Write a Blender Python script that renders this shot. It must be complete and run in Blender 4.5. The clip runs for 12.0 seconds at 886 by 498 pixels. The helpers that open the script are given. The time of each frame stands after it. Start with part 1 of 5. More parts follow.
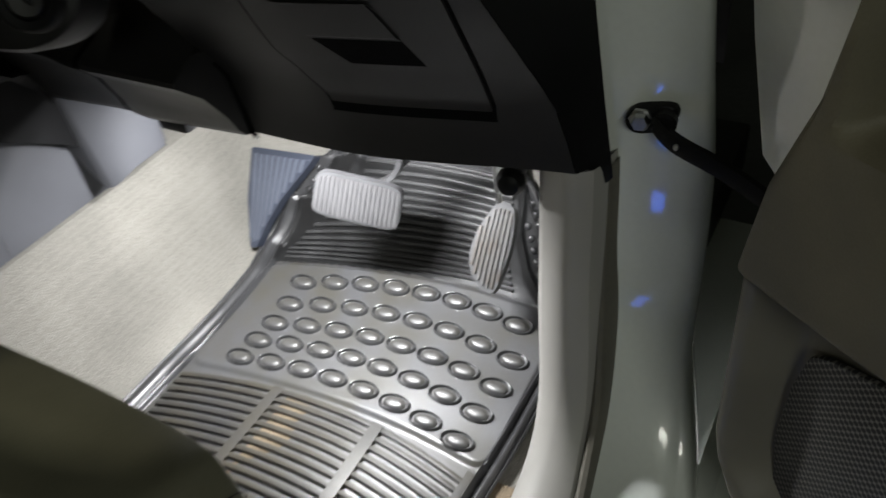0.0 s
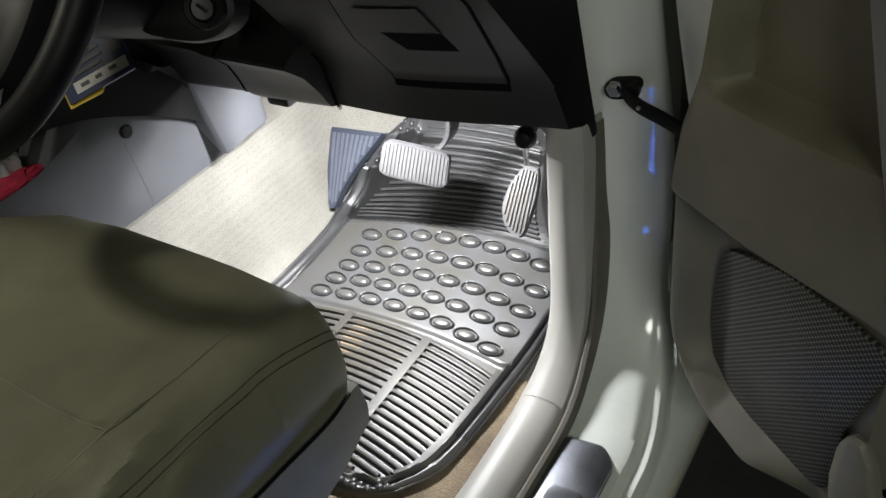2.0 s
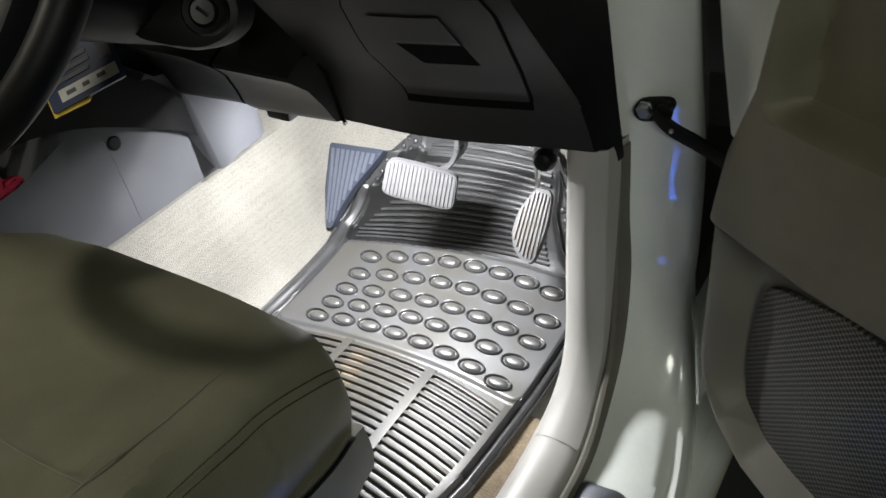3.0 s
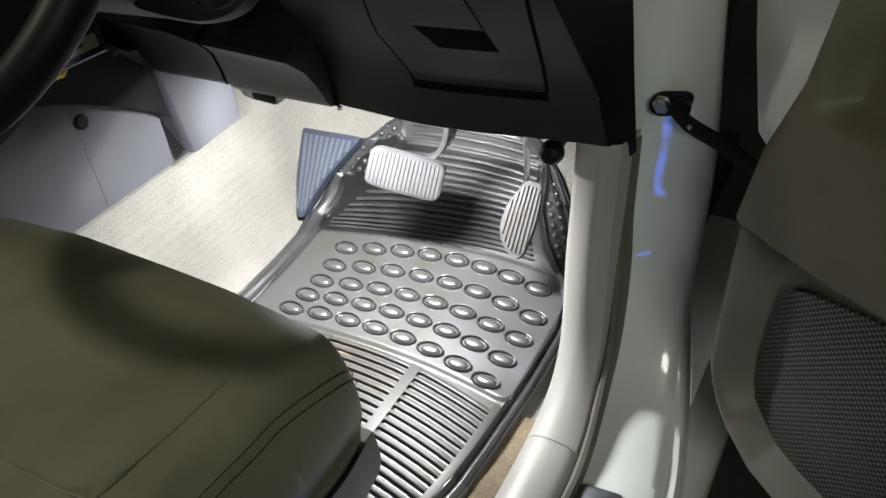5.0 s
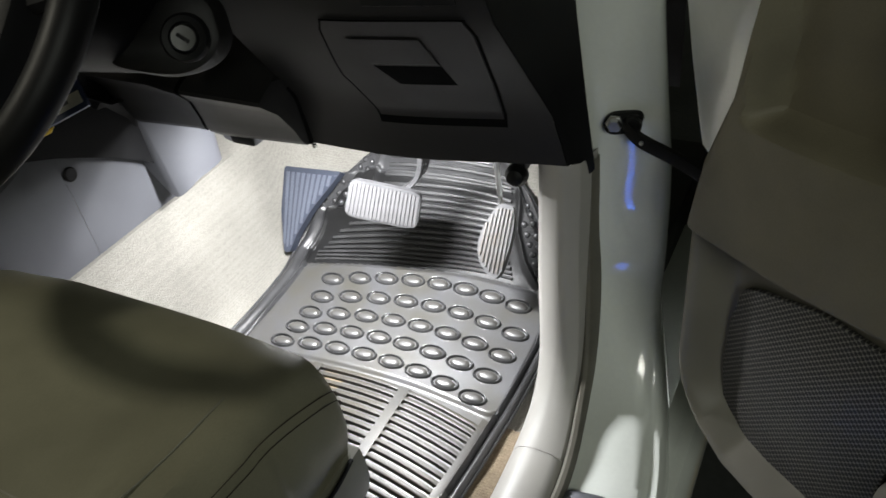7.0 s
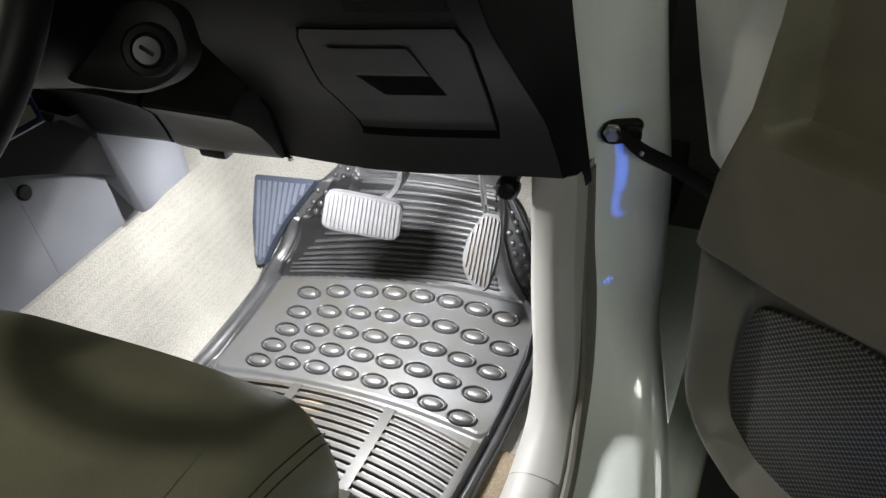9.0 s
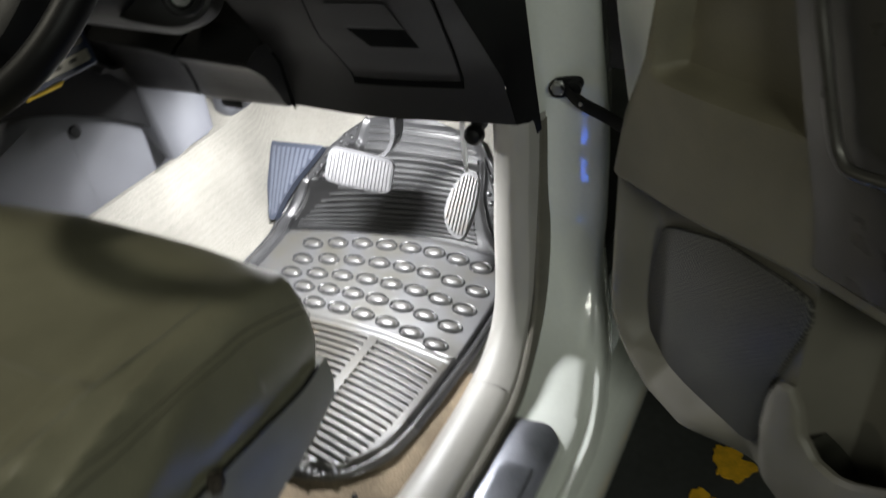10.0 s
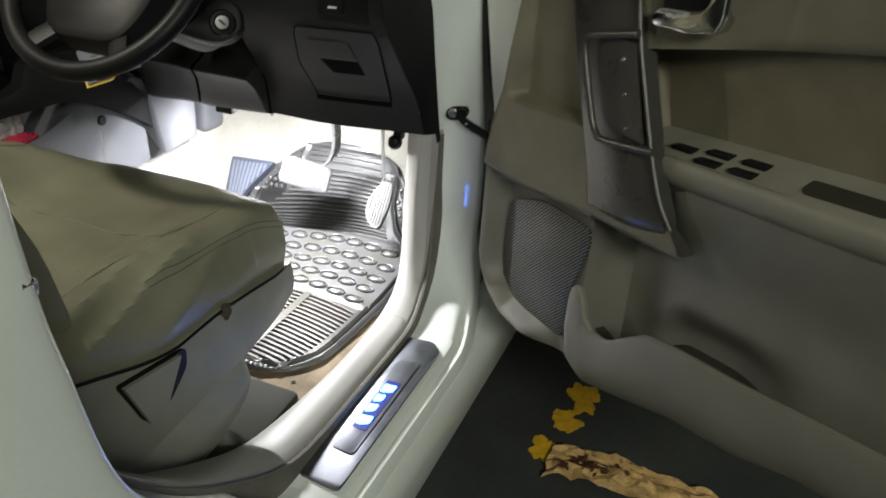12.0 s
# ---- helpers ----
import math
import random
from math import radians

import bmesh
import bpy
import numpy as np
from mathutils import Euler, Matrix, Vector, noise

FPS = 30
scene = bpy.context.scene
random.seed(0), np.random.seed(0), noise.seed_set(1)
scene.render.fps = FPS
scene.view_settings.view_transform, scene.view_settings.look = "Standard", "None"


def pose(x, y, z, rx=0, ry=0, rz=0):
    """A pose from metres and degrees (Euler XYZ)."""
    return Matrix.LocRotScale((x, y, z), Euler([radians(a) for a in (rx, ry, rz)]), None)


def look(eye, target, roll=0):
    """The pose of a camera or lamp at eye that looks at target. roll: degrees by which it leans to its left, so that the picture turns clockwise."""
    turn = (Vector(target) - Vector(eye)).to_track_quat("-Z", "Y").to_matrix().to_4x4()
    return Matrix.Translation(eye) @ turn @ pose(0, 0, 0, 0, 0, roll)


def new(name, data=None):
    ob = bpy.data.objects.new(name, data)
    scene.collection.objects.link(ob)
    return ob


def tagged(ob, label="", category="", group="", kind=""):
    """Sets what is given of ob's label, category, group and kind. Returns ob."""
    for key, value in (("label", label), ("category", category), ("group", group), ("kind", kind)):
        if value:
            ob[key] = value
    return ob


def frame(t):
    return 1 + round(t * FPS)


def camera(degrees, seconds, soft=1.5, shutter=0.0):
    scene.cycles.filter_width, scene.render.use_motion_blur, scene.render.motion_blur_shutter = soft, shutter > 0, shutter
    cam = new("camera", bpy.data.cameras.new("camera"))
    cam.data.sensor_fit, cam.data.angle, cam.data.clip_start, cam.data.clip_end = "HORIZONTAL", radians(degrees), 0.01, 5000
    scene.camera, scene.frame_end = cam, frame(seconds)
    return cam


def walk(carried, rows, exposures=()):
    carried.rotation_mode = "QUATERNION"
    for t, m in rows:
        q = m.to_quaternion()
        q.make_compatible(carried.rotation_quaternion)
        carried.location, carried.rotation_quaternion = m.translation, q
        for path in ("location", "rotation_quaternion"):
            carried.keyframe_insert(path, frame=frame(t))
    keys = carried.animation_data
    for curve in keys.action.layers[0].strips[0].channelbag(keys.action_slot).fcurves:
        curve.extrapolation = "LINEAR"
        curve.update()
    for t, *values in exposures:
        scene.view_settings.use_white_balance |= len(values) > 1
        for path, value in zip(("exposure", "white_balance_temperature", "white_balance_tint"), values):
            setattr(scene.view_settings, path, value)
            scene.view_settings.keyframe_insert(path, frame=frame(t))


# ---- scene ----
cam = camera(57.4, 12.0, shutter=0.6)
# One drawing unit of this plan is 0.88 m; K brings plan places into metres.
K = 0.88
PATH = [
    (0, (0.19, 0.043, 1.448), (-0.654, 1.335, 0.176), -7.3),
    (0.5, (0.277, -0.026, 1.521), (-0.686, 1.164, 0.233), -9.8),
    (1, (0.363, -0.118, 1.561), (-0.597, 1.079, 0.278), -9.6),
    (1.5, (0.399, -0.201, 1.589), (-0.564, 1.011, 0.323), -10.1),
    (2, (0.401, -0.212, 1.576), (-0.582, 1.01, 0.334), -10.3),
    (2.5, (0.382, -0.197, 1.551), (-0.613, 1.033, 0.328), -9.8),
    (2.7, (0.36, -0.183, 1.547), (-0.624, 1.062, 0.33), -9.4),
    (4.3, (0.203, -0.148, 1.504), (-0.64, 1.17, 0.258), -2.4),
    (4.5, (0.214, -0.156, 1.507), (-0.61, 1.171, 0.259), -1.9),
    (5, (0.212, -0.18, 1.523), (-0.599, 1.153, 0.271), -3.6),
    (5.5, (0.222, -0.185, 1.535), (-0.589, 1.153, 0.289), -4.5),
    (6, (0.231, -0.218, 1.545), (-0.578, 1.124, 0.301), -5.4),
    (6.5, (0.259, -0.224, 1.557), (-0.559, 1.137, 0.341), -6.3),
    (7, (0.264, -0.21, 1.552), (-0.555, 1.167, 0.354), -6.9),
    (7.2, (0.268, -0.194, 1.549), (-0.535, 1.187, 0.347), -7.0),
    (9, (0.2, -0.151, 1.541), (-0.54, 1.248, 0.319), -6.4),
    (9.5, (0.244, -0.192, 1.551), (-0.518, 1.216, 0.352), -7.0),
    (10, (0.388, -0.352, 1.55), (-0.421, 1.056, 0.382), -5.2),
    (10.5, (0.554, -0.533, 1.586), (-0.348, 0.831, 0.436), 0.8),
    (11, (0.547, -0.811, 1.61), (-0.302, 0.699, 0.61), -0.2),
    (11.5, (0.586, -0.919, 1.616), (-0.096, 0.67, 0.61), 3.0),
    (12, (0.64, -0.979, 1.639), (0.016, 0.665, 0.686), 3.6),
]
walk(cam, [(t, look(Vector(eye) * K, Vector(target) * K, roll)) for t, eye, target, roll in PATH],
     exposures=((0, -0.5), (0.5, -0.25), (1.0, -0.25), (1.5, -0.12), (2.0, 0.0), (4.5, 0.0), (9.5, 0.0), (10.5, 0.32), (11.0, 0.46), (11.5, 0.78), (12.0, 0.92)))

# ---- light ----
world = bpy.data.worlds.new("night")
scene.world = world
world.use_nodes = True
world.node_tree.nodes["Background"].inputs[0].default_value = (0.75, 0.8, 0.62, 1)
world.node_tree.nodes["Background"].inputs[1].default_value = 0.035


def point_lamp(name, place, watts, colour, radius):
    data = bpy.data.lights.new(name, "POINT")
    data.energy, data.color, data.shadow_soft_size = watts, colour, radius
    ob = new(name, data)
    ob.matrix_world = Matrix.Translation(Vector(place) * K)
    return ob


def area_lamp(name, place, target, watts, colour, sx, sy, spread=180):
    data = bpy.data.lights.new(name, "AREA")
    data.shape, data.size, data.size_y = "RECTANGLE", sx, sy
    data.energy, data.color, data.spread = watts, colour, radians(spread)
    ob = new(name, data)
    ob.matrix_world = look(Vector(place) * K, Vector(target) * K)
    return ob


area_lamp("footwell_light", (-0.512, 0.712, 0.948), (-0.512, 0.711, 0.5), 9.5, (0.97, 0.98, 1.0), 0.170, 0.010, 175)
point_lamp("passenger_footwell_light", (-1.40, 0.85, 0.94), 7.0, (0.97, 0.98, 1.0), 0.012)
area_lamp("dome_light", (-0.73, -0.12, 1.70), (-0.6, -0.1, 0.9), 1.75, (1.0, 0.96, 0.80), 0.06, 0.05)
area_lamp("garage_light", (2.6, -3.0, 3.2), (0.1, -0.1, 0.8), 39.0, (0.96, 1.0, 0.89), 1.5, 0.5)


# ---- materials ----
def mk(name, base, rough, metal=0.0, var=0.15, scale=14.0, fine=160.0, bump=0.1, coat=0.0, rvar=0.12, spec=0.5, dirt=None, depth=0.0006, loops=0):
    """A surface with broad stains, fine grain and relief."""
    m = bpy.data.materials.new(name)
    m.use_nodes = True
    nt = m.node_tree
    b = nt.nodes["Principled BSDF"]
    b.inputs["Metallic"].default_value = metal
    b.inputs["Coat Weight"].default_value = coat
    b.inputs["Coat Roughness"].default_value = 0.05
    b.inputs["Specular IOR Level"].default_value = spec
    tc = nt.nodes.new("ShaderNodeTexCoord")
    n1 = nt.nodes.new("ShaderNodeTexNoise")
    n1.inputs["Scale"].default_value, n1.inputs["Detail"].default_value = scale, 6
    n2 = nt.nodes.new("ShaderNodeTexNoise")
    n2.inputs["Scale"].default_value, n2.inputs["Detail"].default_value = fine, 3
    nt.links.new(tc.outputs["Object"], n1.inputs["Vector"])
    nt.links.new(tc.outputs["Object"], n2.inputs["Vector"])
    ramp = nt.nodes.new("ShaderNodeValToRGB")
    low = dirt or tuple(c * (1 - var) for c in base)
    ramp.color_ramp.elements[0].position, ramp.color_ramp.elements[1].position = 0.36, 0.62
    ramp.color_ramp.elements[0].color = (*low, 1)
    ramp.color_ramp.elements[1].color = (*[min(1, c * (1 + var * 0.4)) for c in base], 1)
    nt.links.new(n1.outputs["Fac"], ramp.inputs["Fac"])
    mix = nt.nodes.new("ShaderNodeMix")
    mix.data_type, mix.blend_type = "RGBA", "MULTIPLY"
    mix.inputs["Factor"].default_value = 0.35
    nt.links.new(ramp.outputs["Color"], mix.inputs[6])
    grey = nt.nodes.new("ShaderNodeMapRange")
    grey.inputs[1].default_value, grey.inputs[2].default_value = 0.3, 0.7
    grey.inputs[3].default_value, grey.inputs[4].default_value = 1 - var, 1 + var
    nt.links.new(n2.outputs["Fac"], grey.inputs[0])
    nt.links.new(grey.outputs[0], mix.inputs[7])
    nt.links.new(mix.outputs[2], b.inputs["Base Color"])
    rr = nt.nodes.new("ShaderNodeMapRange")
    rr.inputs[3].default_value, rr.inputs[4].default_value = max(0.02, rough - rvar), min(1, rough + rvar)
    nt.links.new(n1.outputs["Fac"], rr.inputs[0])
    nt.links.new(rr.outputs[0], b.inputs["Roughness"])
    if bump:
        bp = nt.nodes.new("ShaderNodeBump")
        bp.inputs["Strength"].default_value, bp.inputs["Distance"].default_value = bump, depth
        nt.links.new(n2.outputs["Fac"], bp.inputs["Height"])
        if loops:
            vor = nt.nodes.new("ShaderNodeTexVoronoi")
            vor.inputs["Scale"].default_value, vor.inputs["Randomness"].default_value = loops, 0.55
            nt.links.new(tc.outputs["Object"], vor.inputs["Vector"])
            nt.links.new(vor.outputs["Distance"], bp.inputs["Height"])
            bp.invert = True
            knot = nt.nodes.new("ShaderNodeMapRange")
            knot.inputs[1].default_value, knot.inputs[2].default_value = 0.2, 0.75
            knot.inputs[3].default_value, knot.inputs[4].default_value = 1.12, 0.62
            nt.links.new(vor.outputs["Distance"], knot.inputs[0])
            nt.links.new(knot.outputs[0], mix.inputs[7])
            mix.inputs["Factor"].default_value = 0.5
        nt.links.new(bp.outputs["Normal"], b.inputs["Normal"])
    return m


def glow(name, colour, strength):
    m = bpy.data.materials.new(name)
    m.use_nodes = True
    b = m.node_tree.nodes["Principled BSDF"]
    b.inputs["Base Color"].default_value = (*colour, 1)
    b.inputs["Emission Color"].default_value = (*colour, 1)
    b.inputs["Emission Strength"].default_value = strength
    return m


PAINT = mk("white_paint", (0.83, 0.86, 0.81), 0.35, var=0.04, bump=0.0, coat=1.0, rvar=0.05, scale=5)
TRIM = mk("beige_grey_plastic", (0.39, 0.376, 0.350), 0.47, var=0.08, fine=900, bump=0.25, scale=9)
DASH = mk("charcoal_plastic", (0.0120, 0.0117, 0.0122), 0.5, var=0.12, fine=1200, bump=0.35, scale=9, spec=0.25)
BLACK = mk("black_plastic", (0.0065, 0.0065, 0.0072), 0.48, var=0.2, fine=900, bump=0.2, spec=0.2)
# Deep shade of gaps and recesses, given as a near-black colour.
GAP = mk("gap_shade_black", (0.004, 0.004, 0.0043), 0.9, var=0.2, spec=0.05)
CONSOLE = mk("blue_grey_plastic", (0.092, 0.094, 0.106), 0.55, var=0.1, fine=900, bump=0.3)
LEATHER = mk("olive_grey_leather", (0.218, 0.211, 0.150), 0.34, var=0.16, scale=7, fine=600, bump=0.3, depth=0.0008, spec=0.4)
SEATPL = mk("olive_grey_plastic", (0.24, 0.235, 0.19), 0.5, var=0.1, fine=800, bump=0.25)
RUBBER = mk("moulded_rubber", (0.062, 0.062, 0.065), 0.40, var=0.3, scale=16, fine=420, bump=0.25, dirt=(0.064, 0.061, 0.052), rvar=0.10, spec=1.0)
# Clean rubber of flange and studs; also paints shade round the bumps.
CLEANSHADERUB = mk("clean_shaded_rubber", (0.044, 0.044, 0.046), 0.34, var=0.3, scale=18, fine=420, bump=0.2, rvar=0.10, spec=0.6)
# One toe rubber in two tones: shade between ribs is the darker copy.
TOERIB = mk("toe_rib_rubber", (0.050, 0.050, 0.051), 0.38, var=0.3, scale=14, fine=320, bump=0.2, spec=0.4)
TOESHADE = mk("toe_gap_shade", (0.014, 0.014, 0.0145), 0.42, var=0.3, scale=14, fine=320, bump=0.2, spec=0.3)
RIBRUB = mk("ribbed_rubber", (0.036, 0.035, 0.034), 0.44, var=0.3, scale=9, fine=320, bump=0.3, dirt=(0.055, 0.049, 0.036), spec=0.4)
CARPET = mk("cream_carpet", (0.295, 0.282, 0.252), 0.95, var=0.14, scale=7, fine=420, bump=0.6, spec=0.1, depth=0.002, loops=330)
TAN = mk("tan_carpet", (0.27, 0.215, 0.150), 0.95, var=0.35, scale=14, fine=420, bump=0.5, spec=0.1, depth=0.003, loops=240)
PAD = mk("pale_grey_rubber", (0.108, 0.106, 0.109), 0.4, var=0.12, scale=30, fine=300, bump=0.1)
PADMID = mk("mid_grey_rubber", (0.078, 0.078, 0.081), 0.5, var=0.15, scale=30)
GASRIB = mk("worn_grey_rubber", (0.10, 0.098, 0.098), 0.42, var=0.3, scale=26, fine=300, dirt=(0.075, 0.06, 0.045))
LOCKMETAL = mk("dull_lock_metal", (0.24, 0.24, 0.24), 0.35, metal=1.0, var=0.1)
STEEL = mk("bare_steel", (0.55, 0.55, 0.56), 0.3, metal=1.0, var=0.1)
ARMPAINT = mk("grey_enamel", (0.050, 0.050, 0.052), 0.28, var=0.2, spec=0.6)
SATIN = mk("satin_metal", (0.12, 0.115, 0.105), 0.5, metal=1.0, var=0.05)
CHROME = mk("chrome", (0.8, 0.8, 0.8), 0.1, metal=1.0, var=0.03, rvar=0.04, bump=0)
BRUSHED = mk("brushed_steel", (0.29, 0.30, 0.335), 0.40, metal=1.0, var=0.15, scale=20, fine=300)
CORD = mk("dark_brown_cord", (0.052, 0.042, 0.032), 0.8)
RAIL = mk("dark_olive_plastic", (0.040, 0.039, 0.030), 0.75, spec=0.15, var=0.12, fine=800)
RESTRIB = mk("pale_blue_plastic", (0.11, 0.122, 0.155), 0.4, var=0.1)
REST = mk("slate_blue_plastic", (0.048, 0.056, 0.080), 0.45, var=0.1)
HEADLINER = mk("headliner_cloth", (0.45, 0.44, 0.40), 0.9, var=0.08, spec=0.1, fine=500, bump=0.4)
SEAL = mk("rubber_seal", (0.13, 0.122, 0.098), 0.6, var=0.15)
DOORC = mk("grey_door_plastic", (0.165, 0.155, 0.126), 0.5, var=0.08, fine=900, bump=0.3)
DOORF = mk("olive_door_cloth", (0.162, 0.148, 0.102), 0.6, var=0.12, fine=500, bump=0.6)
ARMREST = mk("pale_armrest_plastic", (0.25, 0.235, 0.185), 0.5, var=0.08, fine=900, bump=0.3)
INSERT = mk("brown_door_cloth", (0.160, 0.138, 0.092), 0.7, var=0.14, fine=500, bump=0.6)
GUN = mk("gunmetal_trim", (0.075, 0.071, 0.064), 0.3, metal=0.4, var=0.1)
ASPHALT = mk("dark_concrete", (0.055, 0.058, 0.055), 0.75, var=0.3, scale=3, fine=60, bump=0.4, depth=0.002)
YELLOW = mk("yellow_paint", (0.90, 0.50, 0.02), 0.6, var=0.15, scale=40)
KRAFT = mk("brown_paper", (0.72, 0.46, 0.18), 0.7, var=0.35, scale=22)
BROWN = mk("dark_brown_print", (0.09, 0.028, 0.010), 0.6)
NAVY = mk("navy_card", (0.02, 0.035, 0.10), 0.4)
WHITE = mk("white_card", (0.65, 0.65, 0.65), 0.5)
CARDY = mk("yellow_card", (0.75, 0.50, 0.04), 0.5)
PLASTICBAG = mk("white_bag", (0.62, 0.62, 0.62), 0.35, scale=30, var=0.3)
RED = mk("crimson_cloth", (0.42, 0.02, 0.06), 0.7, var=0.3, scale=30)
BLUEGLOW = glow("blue_glow", (0.0001, 0.004, 0.16), 0.5)
WHITEGLOW = glow("white_glow", (0.04, 0.20, 1.0), 12.0)


def perforated(name):
    """Dark plastic with rows of fine holes, along and up the open door."""
    m = mk(name, (0.11, 0.105, 0.10), 0.5, var=0.1)
    nt = m.node_tree
    b = nt.nodes["Principled BSDF"]
    tc = nt.nodes.new("ShaderNodeTexCoord")
    turn = nt.nodes.new("ShaderNodeMapping")
    turn.inputs["Rotation"].default_value = (0, 0, radians(36.9))
    nt.links.new(tc.outputs["Object"], turn.inputs["Vector"])
    sep, com = nt.nodes.new("ShaderNodeSeparateXYZ"), nt.nodes.new("ShaderNodeCombineXYZ")
    nt.links.new(turn.outputs[0], sep.inputs[0])
    nt.links.new(sep.outputs[0], com.inputs[0])
    nt.links.new(sep.outputs[2], com.inputs[1])
    vor = nt.nodes.new("ShaderNodeTexVoronoi")
    vor.voronoi_dimensions, vor.inputs["Scale"].default_value, vor.inputs["Randomness"].default_value = "2D", 195, 0
    turn2 = nt.nodes.new("ShaderNodeMapping")
    turn2.inputs["Rotation"].default_value = (0, 0, radians(45))
    nt.links.new(com.outputs[0], turn2.inputs["Vector"])
    nt.links.new(turn2.outputs[0], vor.inputs["Vector"])
    ramp = nt.nodes.new("ShaderNodeValToRGB")
    ramp.color_ramp.elements[0].position, ramp.color_ramp.elements[0].color = 0.40, (0.010, 0.010, 0.010, 1)
    ramp.color_ramp.elements[1].position, ramp.color_ramp.elements[1].color = 0.52, (0.17, 0.165, 0.145, 1)
    nt.links.new(vor.outputs["Distance"], ramp.inputs["Fac"])
    nt.links.new(ramp.outputs["Color"], b.inputs["Base Color"])
    return m


GRILLE = perforated("perforated_plastic")


# ---- building helpers ----
def thing(name, place, label, category, group="", kind=""):
    ob = new(name)
    ob.location = Vector(place) * K
    ob.empty_display_size = 0.05
    ob["base"] = True
    return tagged(ob, label, category, group, kind)


def set_parent(ob, parent):
    if parent is not None:
        ob.parent = parent
        if parent.type == "EMPTY":
            ob.matrix_parent_inverse = Matrix.Translation(parent.location).inverted()


def part(name, bm, material, parent=None, label="", smooth=True, flat_angle=40):
    """Links a bmesh, drawn in plan units, as one mesh."""
    me = bpy.data.meshes.new(name)
    bmesh.ops.transform(bm, matrix=Matrix.Scale(K, 4), verts=bm.verts)
    bmesh.ops.recalc_face_normals(bm, faces=bm.faces)
    if smooth:
        for f in bm.faces:
            f.smooth = True
        for e in bm.edges:
            if len(e.link_faces) == 2 and e.calc_face_angle(0) > radians(flat_angle):
                e.smooth = False
    bm.to_mesh(me)
    bm.free()
    me.materials.append(material)
    ob = new(name, me)
    set_parent(ob, parent)
    if label:
        ob["label"] = label
    return ob


def piece(name, me, m, parent):
    """One more object on a shared mesh, at the pose m in metres."""
    ob = new(name, me)
    set_parent(ob, parent)
    ob.matrix_basis = m
    return ob


def grid(rows, close_u=False, close_v=False, caps=False):
    """A skin over rows of points."""
    bm = bmesh.new()
    vs = [[bm.verts.new(p) for p in row] for row in rows]
    nr, nc = len(vs), len(vs[0])
    for i in range(nr if close_v else nr - 1):
        for j in range(nc if close_u else nc - 1):
            bm.faces.new((vs[i][j], vs[i][(j + 1) % nc], vs[(i + 1) % nr][(j + 1) % nc], vs[(i + 1) % nr][j]))
    if caps:
        bm.faces.new(vs[0][::-1])
        bm.faces.new(vs[-1])
    return bm


def thicken(bm, vec):
    """Gives a skin a thickness along vec."""
    got = bmesh.ops.extrude_face_region(bm, geom=bm.faces[:])
    bmesh.ops.translate(bm, vec=vec, verts=[v for v in got["geom"] if isinstance(v, bmesh.types.BMVert)])
    return bm


def lerp(a, b, t):
    return a + (b - a) * t


def step(e0, e1, x):
    t = max(0.0, min(1.0, (x - e0) / (e1 - e0)))
    return t * t * (3 - 2 * t)


def table(pairs):
    xs, ys = [p[0] for p in pairs], [p[1] for p in pairs]
    return lambda x: float(np.interp(x, xs, ys))


def curve_through(points, n):
    """n points on a smooth curve through the given ones, evenly spaced."""
    p = [Vector(q) for q in points]
    p = [p[0] * 2 - p[1], *p, p[-1] * 2 - p[-2]]
    dense = []
    for i in range(1, len(p) - 2):
        for k in range(24):
            t = k / 24
            a, b, c, d = p[i - 1], p[i], p[i + 1], p[i + 2]
            dense.append(0.5 * (2 * b + (c - a) * t + (2 * a - 5 * b + 4 * c - d) * t * t + (3 * b - a - 3 * c + d) * t ** 3))
    dense.append(p[-2])
    s = [0.0]
    for a, b in zip(dense, dense[1:]):
        s.append(s[-1] + (b - a).length)
    out = []
    for k in range(n):
        w = s[-1] * k / (n - 1)
        i = min(max(int(np.searchsorted(s, w)) - 1, 0), len(dense) - 2)
        out.append(dense[i].lerp(dense[i + 1], (w - s[i]) / max(1e-9, s[i + 1] - s[i])))
    return out


def tube(points, radius, sides=10, n=24):
    """A round bar along a smooth path; radius may be a function of 0..1."""
    path = curve_through(points, n)
    rows = []
    up = Vector((0.13, 0.2, 0.97))
    for i, p in enumerate(path):
        t = (path[min(i + 1, n - 1)] - path[max(i - 1, 0)]).normalized()
        a = t.cross(up).normalized()
        b = t.cross(a).normalized()
        r = radius(i / (n - 1)) if callable(radius) else radius
        rows.append([p + a * r * math.cos(q) + b * r * math.sin(q) for q in (2 * math.pi * k / sides for k in range(sides))])
    return grid(rows, close_u=True, caps=True)


def box(cx, cy, cz, sx, sy, sz, bevel=0.004, turn=None, segments=2):
    bm = bmesh.new()
    bmesh.ops.create_cube(bm, size=1)
    bmesh.ops.scale(bm, vec=(sx, sy, sz), verts=bm.verts)
    if bevel:
        bmesh.ops.bevel(bm, geom=bm.edges[:], offset=bevel, segments=segments, affect="EDGES", profile=0.6)
    if turn is not None:
        bmesh.ops.transform(bm, matrix=turn, verts=bm.verts)
    bmesh.ops.translate(bm, vec=(cx, cy, cz), verts=bm.verts)
    return bm


